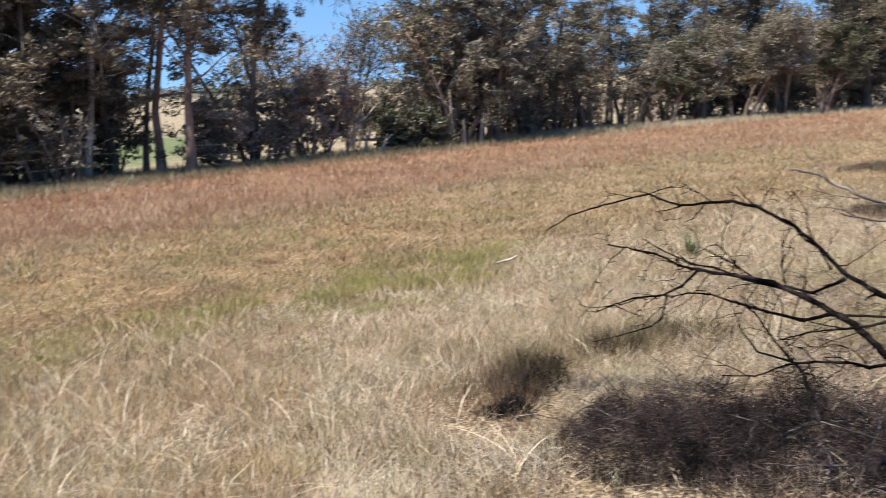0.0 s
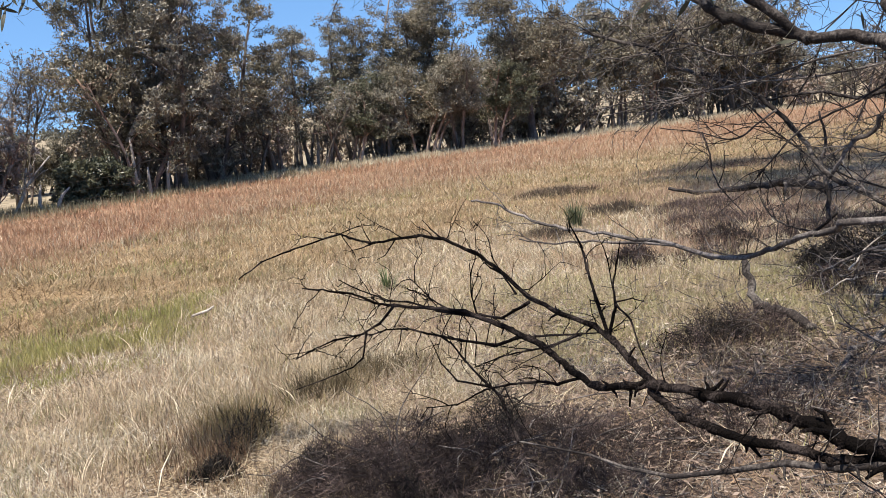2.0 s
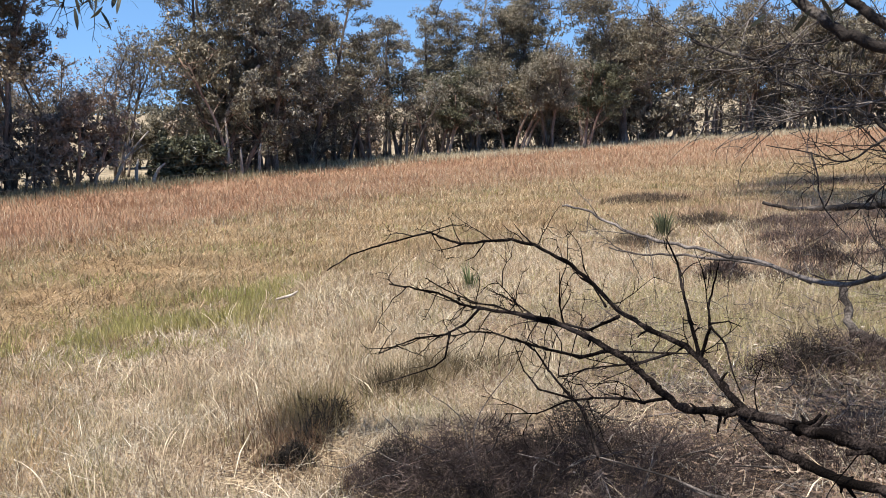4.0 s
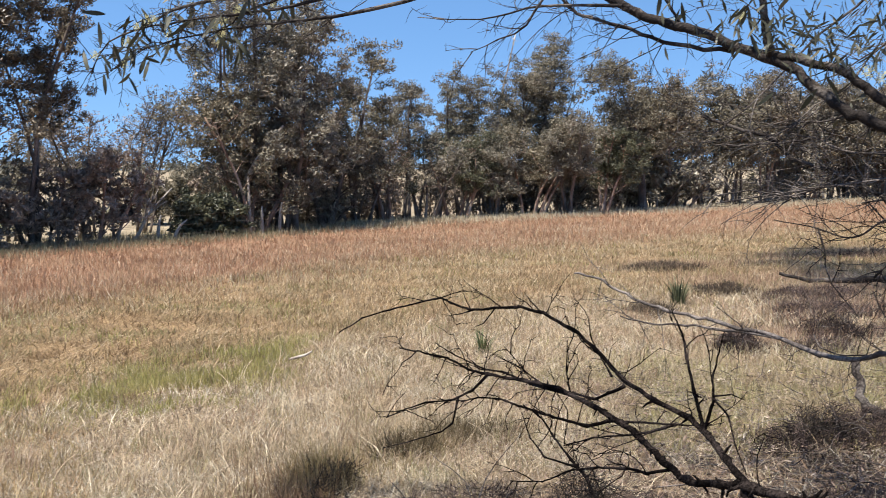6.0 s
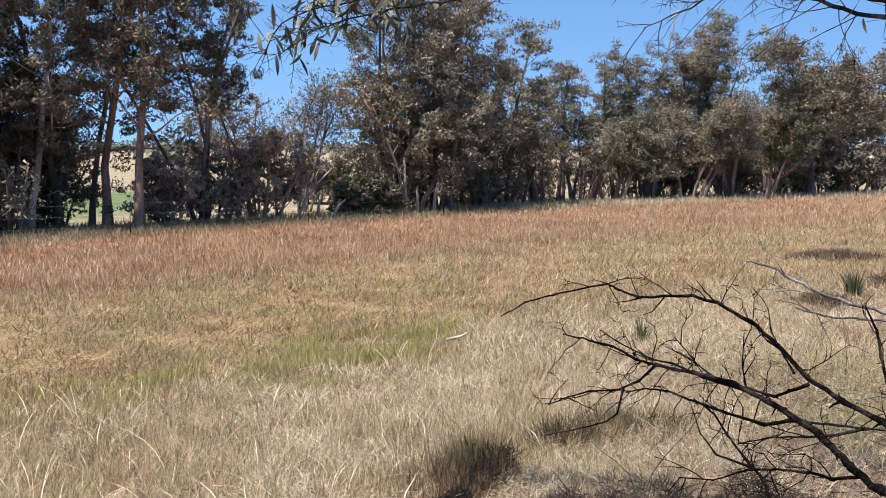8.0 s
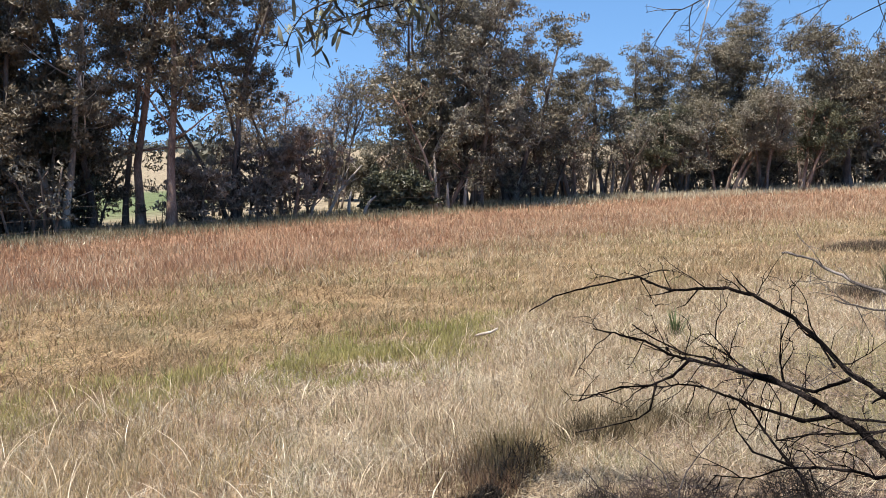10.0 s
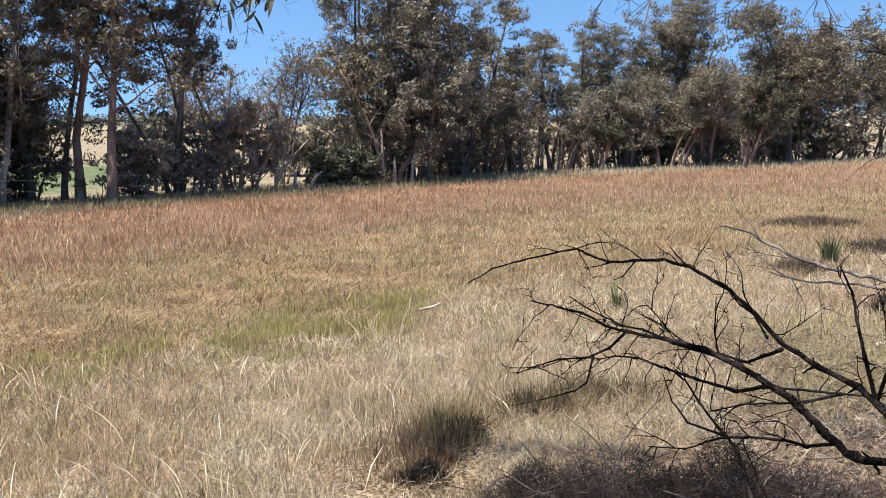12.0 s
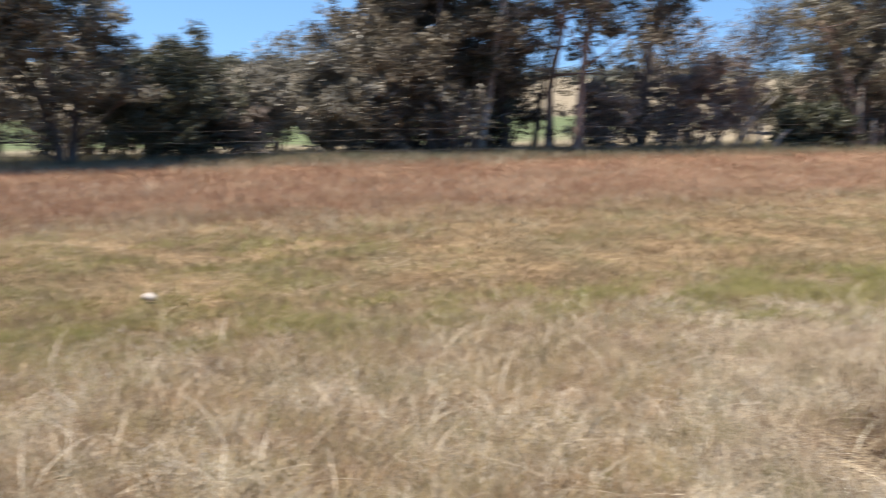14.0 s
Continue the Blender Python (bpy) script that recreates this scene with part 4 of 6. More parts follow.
LINES["b"] = (0.014, 0.003, [(1.119, 2.368, 0.494), (1.103, 2.487, 0.532), (1.084, 2.587, 0.571), (1.062, 2.687, 0.611), (0.999, 2.797, 0.637), (0.918, 2.925, 0.678), (0.875, 3.074, 0.75), (0.82, 3.205, 0.803), (0.734, 3.372, 0.839), (0.666, 3.47, 0.847), (0.492, 3.562, 0.823), (0.415, 3.605, 0.848), (0.371, 3.629, 0.868), (0.194, 3.698, 0.82), (0.069, 3.739, 0.778), (-0.027, 3.759, 0.71)])
LINES["b2"] = (0.005, 0.0015, [(0.734, 3.372, 0.839), (0.705, 3.43, 0.876), (0.684, 3.47, 0.906)])
LINES["b3"] = (0.0045, 0.0015, [(0.492, 3.562, 0.823), (0.453, 3.579, 0.808), (0.41, 3.598, 0.799)])
LINES["b4"] = (0.004, 0.0015, [(0.579, 3.516, 0.835), (0.538, 3.529, 0.778), (0.506, 3.543, 0.762)])
LINES["c"] = (0.009, 0.003, [(1.08, 2.607, 0.579), (1.073, 2.692, 0.676), (1.071, 2.753, 0.78), (1.068, 2.784, 0.852), (1.045, 2.821, 0.924)])
LINES["d"] = (0.008, 0.002, [(1.079, 2.616, 0.589), (1.102, 2.602, 0.684), (1.105, 2.628, 0.742), (1.12, 2.619, 0.815), (1.132, 2.613, 0.885)])
LINES["d2"] = (0.004, 0.0015, [(1.103, 2.607, 0.696), (1.128, 2.531, 0.717), (1.142, 2.474, 0.716)])
LINES["d3"] = (0.005, 0.002, [(1.102, 2.605, 0.69), (1.118, 2.527, 0.655), (1.118, 2.474, 0.588), (1.12, 2.401, 0.522)])
LINES["e"] = (0.017, 0.017, [(1.111, 2.394, 0.478), (1.136, 2.27, 0.439), (1.174, 2.153, 0.429), (1.205, 2.037, 0.425), (1.253, 1.936, 0.435), (1.3, 1.825, 0.448), (1.342, 1.707, 0.471), (1.365, 1.608, 0.501)])
LINES["f"] = (0.0025, 0.015, [(0.827, 2.822, 0.22), (0.99, 2.606, 0.225), (1.043, 2.425, 0.24), (1.095, 2.237, 0.276), (1.173, 2.068, 0.344), (1.246, 1.926, 0.404), (1.305, 1.79, 0.43), (1.34, 1.705, 0.464), (1.345, 1.583, 0.499), (1.376, 1.436, 0.54)])
LINES["s"] = (0.0075, 0.0025, [(0.792, 3.117, 0.583), (0.69, 3.345, 0.575), (0.605, 3.45, 0.595), (0.527, 3.499, 0.609), (0.427, 3.562, 0.651), (0.354, 3.606, 0.689)])
LINES["g"] = (0.0075, 0.0025, [(0.551, 3.467, 0.595), (0.489, 3.5, 0.523), (0.414, 3.529, 0.477), (0.32, 3.571, 0.457), (0.234, 3.603, 0.425), (0.158, 3.626, 0.387)])
LINES["g2"] = (0.006, 0.002, [(0.436, 3.52, 0.491), (0.414, 3.505, 0.39), (0.37, 3.519, 0.358), (0.254, 3.562, 0.312), (0.146, 3.598, 0.274)])
LINES["q"] = (0.0075, 0.002, [(0.917, 2.899, 0.664), (0.848, 3.02, 0.592), (0.794, 3.143, 0.585), (0.734, 3.265, 0.579), (0.678, 3.375, 0.612), (0.635, 3.448, 0.669), (0.61, 3.468, 0.695)])
LINES["h"] = (0.009, 0.003, [(0.887, 2.902, 0.552), (0.827, 3.037, 0.496), (0.744, 3.213, 0.482), (0.656, 3.377, 0.48), (0.583, 3.438, 0.495), (0.505, 3.483, 0.492), (0.444, 3.511, 0.472)])
LINES["i"] = (0.009, 0.003, [(0.827, 2.822, 0.22), (0.817, 2.984, 0.321), (0.788, 3.072, 0.359), (0.748, 3.181, 0.415), (0.716, 3.264, 0.468), (0.664, 3.366, 0.492)])
LINES["i2"] = (0.006, 0.002, [(0.797, 3.046, 0.348), (0.717, 3.212, 0.334), (0.68, 3.3, 0.38), (0.659, 3.367, 0.462)])
LINES["k"] = (0.008, 0.0025, [(1.012, 2.691, 0.45), (0.95, 2.749, 0.416), (0.899, 2.807, 0.425), (0.837, 2.958, 0.37), (0.782, 3.07, 0.326), (0.706, 3.199, 0.251), (0.611, 3.332, 0.211)])
LINES["l"] = (0.006, 0.003, [(0.875, 2.929, 0.541), (0.947, 2.806, 0.566), (1.028, 2.722, 0.581), (1.071, 2.647, 0.595)])
LINES["m"] = (0.005, 0.002, [(0.794, 3.143, 0.585), (0.786, 3.18, 0.655), (0.793, 3.194, 0.767)])
LINES["n"] = (0.005, 0.002, [(0.889, 2.955, 0.685), (0.864, 3.026, 0.742), (0.845, 3.086, 0.804)])
LINES["r"] = (0.007, 0.0025, [(1.028, 2.722, 0.581), (0.971, 2.774, 0.544), (0.9, 2.848, 0.517), (0.836, 3, 0.464), (0.767, 3.134, 0.399)])
LINES["o1"] = (0.018, 0.023, [(1.025, 3.874, 2.131), (1.117, 3.809, 2.065), (1.219, 3.789, 2.01), (1.313, 3.712, 1.963), (1.445, 3.62, 1.904), (1.589, 3.518, 1.826), (1.703, 3.418, 1.76), (1.767, 3.362, 1.677), (1.831, 3.289, 1.599), (1.911, 3.214, 1.545), (2.104, 3.118, 1.474), (2.183, 2.995, 1.456), (2.238, 2.882, 1.441), (2.27, 2.784, 1.417)])
LINES["o2"] = (0.022, 0.015, [(2.11, 3.091, 1.471), (2.079, 3.133, 1.488), (1.952, 3.186, 1.608), (1.919, 3.237, 1.657), (1.849, 3.303, 1.73), (1.752, 3.382, 1.773), (1.653, 3.458, 1.811)])
LINES["o13"] = (0.02, 0.012, [(1.639, 3.466, 1.803), (1.615, 3.455, 1.908), (1.592, 3.443, 2.001), (1.543, 3.43, 2.135)])
LINES["o14"] = (0.006, 0.011, [(0.869, 4.051, 2.205), (0.971, 4.001, 2.077), (1.02, 3.945, 2.028), (1.123, 3.873, 1.983), (1.268, 3.787, 1.917), (1.361, 3.709, 1.873), (1.55, 3.588, 1.835)])
LINES["o15"] = (0.007, 0.006, [(1.367, 3.697, 1.941), (1.343, 3.697, 1.997), (1.273, 3.703, 2.098)])
LINES["o3"] = (0.012, 0.004, [(2.454, 3.021, 1.247), (2.357, 3.142, 1.232), (2.306, 3.227, 1.249), (2.251, 3.312, 1.266), (2.145, 3.424, 1.254), (2.06, 3.519, 1.234)])
LINES["o4"] = (0.008, 0.01, [(1.563, 3.958, 1.604), (1.68, 3.862, 1.542), (1.77, 3.771, 1.507), (1.844, 3.686, 1.416), (1.904, 3.602, 1.379), (1.97, 3.512, 1.349), (2.041, 3.416, 1.281), (2.106, 3.318, 1.198), (2.147, 3.228, 1.098), (2.159, 3.153, 1.003), (2.167, 3.082, 0.953)])
LINES["o5"] = (0.005, 0.002, [(1.995, 3.152, 1.216), (1.941, 3.21, 1.162), (1.886, 3.266, 1.114), (1.783, 3.35, 1.148), (1.659, 3.438, 1.175)])
LINES["o6"] = (0.004, 0.009, [(2.202, 3.198, 1.196), (2.217, 3.182, 1.083), (2.201, 3.185, 0.998), (2.212, 3.165, 0.889), (2.207, 3.151, 0.777)])
LINES["o16"] = (0.004, 0.002, [(1.78, 3.324, 1.151), (1.802, 3.307, 1.062), (1.804, 3.3, 0.997), (1.831, 3.278, 0.924), (1.901, 3.226, 0.819)])
LINES["o17"] = (0.006, 0.003, [(2.332, 2.863, 1.319), (2.297, 2.931, 1.284), (2.241, 3.012, 1.229), (2.163, 3.103, 1.179), (2.095, 3.183, 1.122), (2.038, 3.25, 1.029), (1.997, 3.305, 0.959)])
LINES["o18"] = (0.014, 0.007, [(2.454, 3.019, 1.178), (2.355, 3.088, 1.109), (2.284, 3.134, 1.054), (2.229, 3.161, 0.953)])
LINES["o19"] = (0.006, 0.003, [(2.091, 3.268, 1.456), (2.018, 3.37, 1.428), (1.948, 3.465, 1.444), (1.883, 3.553, 1.491), (1.813, 3.641, 1.515)])
LINES["o20"] = (0.005, 0.002, [(1.99, 3.492, 1.588), (1.921, 3.6, 1.561), (1.824, 3.716, 1.566), (1.72, 3.833, 1.533), (1.583, 3.957, 1.486)])
LINES["o21"] = (0.006, 0.003, [(1.905, 3.598, 1.498), (1.834, 3.688, 1.48), (1.748, 3.782, 1.476), (1.656, 3.875, 1.472), (1.56, 3.965, 1.493)])
LINES["p"] = (0.016, 0.006, [(2.228, 2.885, 0.806), (2.183, 3.074, 0.755), (2.153, 3.247, 0.71), (2.148, 3.4, 0.657), (2.116, 3.564, 0.596), (2.035, 3.758, 0.573), (1.924, 3.973, 0.616), (1.791, 4.183, 0.637), (1.665, 4.379, 0.655), (1.538, 4.57, 0.682), (1.428, 4.75, 0.729), (1.353, 4.916, 0.783), (1.267, 5.077, 0.791)])
LINES["p2"] = (0.011, 0.004, [(2.141, 3.961, 0.524), (2.039, 4.157, 0.572), (1.866, 4.368, 0.581), (1.725, 4.553, 0.576), (1.611, 4.718, 0.555), (1.476, 4.89, 0.576)])
LINES["p3"] = (0.015, 0.008, [(2.619, 3.227, 0.777), (2.621, 3.326, 0.771), (2.586, 3.462, 0.834), (2.542, 3.596, 0.874), (2.529, 3.703, 0.898), (2.489, 3.819, 0.86)])
LINES["p4"] = (0.007, 0.003, [(2.399, 3.385, 0.767), (2.373, 3.507, 0.679), (2.323, 3.646, 0.616), (2.309, 3.763, 0.566), (2.226, 3.92, 0.536), (2.187, 4.057, 0.548), (2.209, 4.167, 0.586)])
LINES["p5"] = (0.005, 0.003, [(2.373, 3.507, 0.674), (2.335, 3.654, 0.695), (2.328, 3.782, 0.733), (2.343, 3.903, 0.825)])
LINES["o22"] = (0.017, 0.012, [(2.271, 2.784, 1.353), (2.257, 2.825, 1.407), (2.256, 2.854, 1.486), (2.254, 2.882, 1.564), (2.239, 2.916, 1.654)])
LINES["log"] = (0.02, 0.03, [(2.79, 4.83, 0.31), (2.77, 4.74, 0.19), (2.76, 4.65, 0.1), (2.83, 4.48, 0.07), (2.88, 4.3, 0.03)])
LINES["o7"] = (0.012, 0.002, [(0.21, 3.51, 2.25), (-0.09, 3.6, 2.1), (-0.39, 3.65, 2.04), (-0.65, 3.68, 1.98), (-0.79, 3.7, 1.88), (-0.85, 3.72, 1.77)])
LINES["o8"] = (0.01, 0.002, [(0.08, 3.42, 2.27), (-0.17, 3.56, 2.05), (-0.35, 3.63, 1.98), (-0.48, 3.68, 1.9)])
LINES["o9"] = (0.012, 0.0015, [(1.18, 3.54, 2.36), (0.89, 3.71, 2.18), (0.75, 3.8, 1.97), (0.53, 3.88, 1.86)])
LINES["o10"] = (0.008, 0.0015, [(1.11, 3.66, 2.02), (0.82, 3.81, 2.04), (0.58, 3.92, 2), (0.32, 4, 2.02)])
LINES["o11"] = (0.009, 0.002, [(0.44, 3.44, 2.04), (0.04, 3.57, 1.96), (-0.2, 3.62, 1.94), (-0.4, 3.66, 1.92), (-0.62, 3.68, 1.88), (-0.77, 3.69, 1.83)])
LINES["o12"] = (0.008, 0.002, [(0.24, 3.46, 2.08), (-0.13, 3.56, 2), (-0.39, 3.6, 1.96), (-0.65, 3.63, 1.93), (-0.87, 3.64, 1.86), (-0.94, 3.65, 1.74)])


def fine(pts, n=3):
    """The same line, smoothly rounded, with n steps between its points."""
    p = np.vstack([2 * pts[0] - pts[1], pts, 2 * pts[-1] - pts[-2]])
    out = []
    for i in range(1, len(p) - 2):
        for k in range(n):
            t = k / n
            a, b, c, d = p[i - 1], p[i], p[i + 1], p[i + 2]
            out.append(0.5 * (2 * b + (c - a) * t + (2 * a - 5 * b + 4 * c - d) * t * t + (3 * b - a - 3 * c + d) * t ** 3))
    out.append(p[-2])
    return np.array(out)


def limb(rng, key, origin, more=(), knots=0.12, turned=False, steps=4, jag=0.008):
    """A limb's soup: the limb, gnarled and tapering, and twigs that fork from it."""
    r0, r1, pts = LINES[key]
    if turned:
        r0, r1, pts = r1, r0, pts[::-1]
    pts = fine(np.array(list(more) + list(pts), float) - origin, steps)
    u = np.linspace(0, 1, len(pts))
    pts[1:-1] += rng.normal(size=(len(pts) - 2, 3)) * min(jag, 0.3 * max(r0, r1))
    rad = (r0 + (r1 - r0) * u ** 0.8) * (1 + knots * rng.normal(size=len(pts)).clip(-1, 2))
    return pts, rad


def crooked(rng, key, origin, more=()):
    """A dead limb's line with sharp elbows, and its girth with knots and broken collars."""
    r0, r1, pts = LINES[key]
    pts = np.array(list(more) + list(pts), float) - origin
    pts[1:-1] += rng.normal(size=(len(pts) - 2, 3)) * min(0.004, 0.3 * r0)
    out, girth = [], []
    for i in range(len(pts) - 1):
        for k, u in enumerate((0.0, 0.08, 0.3, 0.52, 0.74, 0.92)):
            out.append(pts[i] + (pts[i + 1] - pts[i]) * u + rng.normal(size=3) * 0.1 * r0)
            v = (i + u) / (len(pts) - 1)
            girth.append((r0 + (r1 - r0) * v ** 0.8) * (rng.uniform(0.98, 1.22) if k < 2 else rng.uniform(0.82, 1.0)))
    out.append(pts[-1])
    girth.append(r1)
    return np.array(out), np.array(girth) * (0.78 if r0 > 0.015 else 0.88)


def twigs_on(soup, rng, pts, per_metre, length, r0, droop=0.0, level=2, from_u=0.15, wander=0.22):
    total = np.linalg.norm(np.diff(pts, axis=0), axis=1).sum()
    for _ in range(int(total * per_metre + rng.uniform())):
        q, t = along(pts, rng.uniform(from_u, 0.99))
        t = t / (np.linalg.norm(t) + 1e-9)
        d = t * 0.7 + rng.normal(size=3) * 0.7 + np.array((0, 0, -droop))
        ln = length * rng.uniform(0.3, 1.2)
        tw = bend(rng, q, d / np.linalg.norm(d), ln, 6, wander, 0.0)
        soup.tube(tw, np.linspace(r0, r0 * 0.35, len(tw)), 3)
        if level > 1:
            twigs_on(soup, rng, tw, 7 / max(ln, 0.1) * 0.5, ln * 0.5, r0 * 0.6, droop, level - 1, 0.3, wander)


rng = np.random.RandomState(21)
# the fallen, near-black branch
root = base("fallen_branch", 1.75, 0.75, "near-black dead branch lying across dry grass, bare forking twigs", "branch")
origin = np.array(root.location)
heel = ((1.75, 0.75, float(height(1.75, 0.75)) + 0.02), (1.64, 1.02, 0.22), (1.5, 1.35, 0.42))
ARMS = {}
for key in "a j b b2 b3 b4 c d d2 d3 e f s g g2 q h i i2 k l m n r".split():
    soup = Soup()
    pts, rad = crooked(rng, key, origin, heel if key == "a" else ())
    soup.tube(pts, rad, 7 if rad.max() > 0.012 else 5)
    for _ in range(int(len(pts) * 0.3)):
        u = rng.uniform(0.05, 0.95)
        q, t = along(pts, u)
        thick = np.interp(u, np.linspace(0, 1, len(rad)), rad)
        d = t / (np.linalg.norm(t) + 1e-9) * 0.5 + rng.normal(size=3) * 0.7
        spur = bend(rng, q, d / np.linalg.norm(d), thick * rng.uniform(1.5, 5.0), 3, 0.25, 0.0)
        soup.tube(spur, np.linspace(0.55, 0.2, 4) * thick, 5)
    if len(key) == 1:
        twigs_on(soup, rng, pts, {"a": 3, "e": 2, "f": 5, "b": 6, "c": 6, "d": 6}.get(key, 14), 0.19, 0.0027, from_u=0.45 if key in "ae" else 0.15)
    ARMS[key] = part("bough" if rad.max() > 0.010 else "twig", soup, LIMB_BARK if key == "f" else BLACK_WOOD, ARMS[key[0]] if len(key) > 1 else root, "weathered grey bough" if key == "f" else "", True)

# the half-dead tree that stands to the east and reaches over the path
tx, ty = 3.75, 2.75
root = base("overhanging_tree", tx, ty, "old half-dead tree with bare grey limbs and leafy sprays", "tree")
origin = np.array(root.location)
trunk = np.array(((tx, ty, float(height(tx, ty)) - 0.1), (3.6, 2.85, 0.5), (3.42, 2.95, 1.1), (3.25, 3.0, 1.8), (3.05, 2.9, 2.7), (2.7, 2.8, 3.5), (2.2, 2.9, 4.2)))
soup = Soup()
soup.tube(fine(trunk - origin, 5), np.linspace(0.17, 0.05, 31) + 0.012 * rng.normal(size=31), 12)
part("trunk", soup, GREY_WOOD, root, "", True)
JOIN = {"o1": ((3.3, 3.0, 1.5),), "o3": ((3.42, 3.0, 1.15),), "o22": ((3.3, 3.0, 1.35),), "o17": ((3.35, 3.0, 1.4),), "o18": ((3.45, 3.0, 0.95),), "p": ((3.5, 2.95, 0.65),), "p3": ((3.5, 2.95, 0.7),)}
# twigs to the metre, their length, girth and droop
TWIGGY = {"o1": (5, 0.3, 0.003, 0.2), "o2": (6, 0.3, 0.003, 0.0), "o13": (6, 0.3, 0.003, 0.0), "o14": (30, 0.42, 0.0026, 0.3), "o19": (22, 0.36, 0.0026, 0.0), "o20": (22, 0.36, 0.0024, 0.0), "o21": (22, 0.36, 0.0024, 0.0),
          "o4": (10, 0.32, 0.0026, 0.0), "o7": (30, 0.17, 0.0022, 0.0), "o8": (26, 0.17, 0.0022, 0.0), "o11": (34, 0.17, 0.0022, 0.0), "o12": (34, 0.17, 0.0022, 0.0), "p": (4, 0.3, 0.003, 0.0), "p2": (4, 0.25, 0.003, 0.0), "o6": (4, 0.2, 0.003, 0.0)}
for key in "o1 o2 o3 o4 o5 o6 o7 o8 o9 o10 o11 o12 o13 o14 o15 o16 o17 o18 o19 o20 o21 o22 p p2 p3 p4 p5".split():
    soup = Soup()
    more = JOIN.get(key, ())
    pts, rad = limb(rng, key, origin, more, 0.06, key in ("o1", "o14", "o4"), jag=0.004)
    soup.tube(pts, rad, 9 if rad.max() > 0.02 else 6)
    many, long, thick, droop = TWIGGY.get(key, (8, 0.26, 0.0028, 0.0))
    twigs_on(soup, rng, pts, many, long, thick, droop, from_u=0.2, wander=0.14)
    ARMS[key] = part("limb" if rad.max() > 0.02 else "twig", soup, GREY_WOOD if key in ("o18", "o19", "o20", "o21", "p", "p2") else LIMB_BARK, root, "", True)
for k in range(14):
    start, _ = along(trunk, rng.uniform(0.15, 0.75))
    end = np.array((rng.uniform(2.3, 3.2), rng.uniform(3.3, 4.9), rng.uniform(0.25, 1.9)))
    if k > 6:
        end = np.array((rng.uniform(1.3, 2.2), rng.uniform(3.2, 3.9), rng.uniform(1.15, 1.6)))
    mid = (start + end) / 2 + np.array((rng.normal() * 0.15, rng.normal() * 0.15, rng.uniform(-0.1, 0.3)))
    pts = fine(np.array((start, mid, end)), 6) - origin
    pts[1:-1] += rng.normal(size=(len(pts) - 2, 3)) * 0.012
    soup = Soup()
    soup.tube(pts, np.linspace(rng.uniform(0.006, 0.012), 0.0025, len(pts)), 6)
    twigs_on(soup, rng, pts, 15, 0.34, 0.0026, from_u=0.35, wander=0.14)
    part("limb", soup, (LIMB_BARK, GREY_WOOD)[k % 2], root, "", True)
# its leafy crown, high over the path, unseen and added for its shade
soup, wood = Soup(), Soup()
spots = []
for k in range(46):
    c = np.array((rng.uniform(2.2, 5.4), rng.uniform(1.5, 6.6), rng.uniform(3.2, 5.0)))
    start = trunk[-1 if c[2] > 3.6 else -3]
    line = fine(np.array((start, (start + c) / 2 + rng.normal(size=3) * 0.15, c)), 5) - origin
    wood.tube(line, np.linspace(0.022, 0.005, len(line)), 5)
    spots.append(c - origin)
spots = np.repeat(np.array(spots), 70, 0)
soup.leaves(spots + rng.normal(size=spots.shape) * 0.2, 0.09, 0.018, rng, 0.8)
# unseen leaf clumps, set sunward of the spots they are to shade
thick = np.array([(c.x, c.y, c.z) for c in (Vector((a, b, 0)) + TO_SUN * (h / TO_SUN.z) for a, b, h in ((0.45, 3.15, 3.9), (0.8, 3.3, 4.1), (1.15, 3.1, 4.0), (4.7, 6.4, 4.1), (5.0, 7.2, 4.2), (4.1, 5.5, 4.2), (4.6, 5.2, 3.9), (4.3, 6.0, 4.0)))])
for c in thick:
    line = fine(np.array((trunk[-1], (trunk[-1] + c) / 2 + (0, 0, 0.4), c)), 6) - origin
    wood.tube(line, np.linspace(0.02, 0.005, len(line)), 5)
spots = np.repeat(thick - origin, 170, 0)
soup.leaves(spots + rng.normal(size=spots.shape) * 0.17, 0.10, 0.026, rng, 0.8)
part("bough", wood, GREY_WOOD, root, "", True)
part("crown", soup, WATTLE, root, "olive leaves")


def long_leaf():
    """One hanging leaf, curved and folded along its rib."""
    s = Soup()
    u = np.linspace(0, 1, 6)
    w = 0.5 * np.sin(np.pi * (u * 0.92 + 0.04)) ** 0.8 * 0.19
    x = 0.12 * np.sin(u * 2.2)
    rib = np.stack([x, 0 * u, -u], 1)
    v = np.vstack([rib, rib + np.stack([0 * u, w, 0.02 + 0 * u], 1), rib + np.stack([0 * u, -w, 0.02 + 0 * u], 1)])
    i = np.arange(5)
    s.add(v, None, np.vstack([np.stack([i, i + 6, i + 7, i + 1], 1), np.stack([i + 1, i + 13, i + 12, i], 1)]))
    me = s.mesh("leaf", True)
    me.materials.append(WATTLE)
    return me


def blossom():
    s = Soup()
    s.leaves(rng.normal(size=(90, 3)) * 0.35, 0.35, 0.12, rng, 0.0)
    me = s.mesh("blossom")
    me.materials.append(FLOWER)
    return me


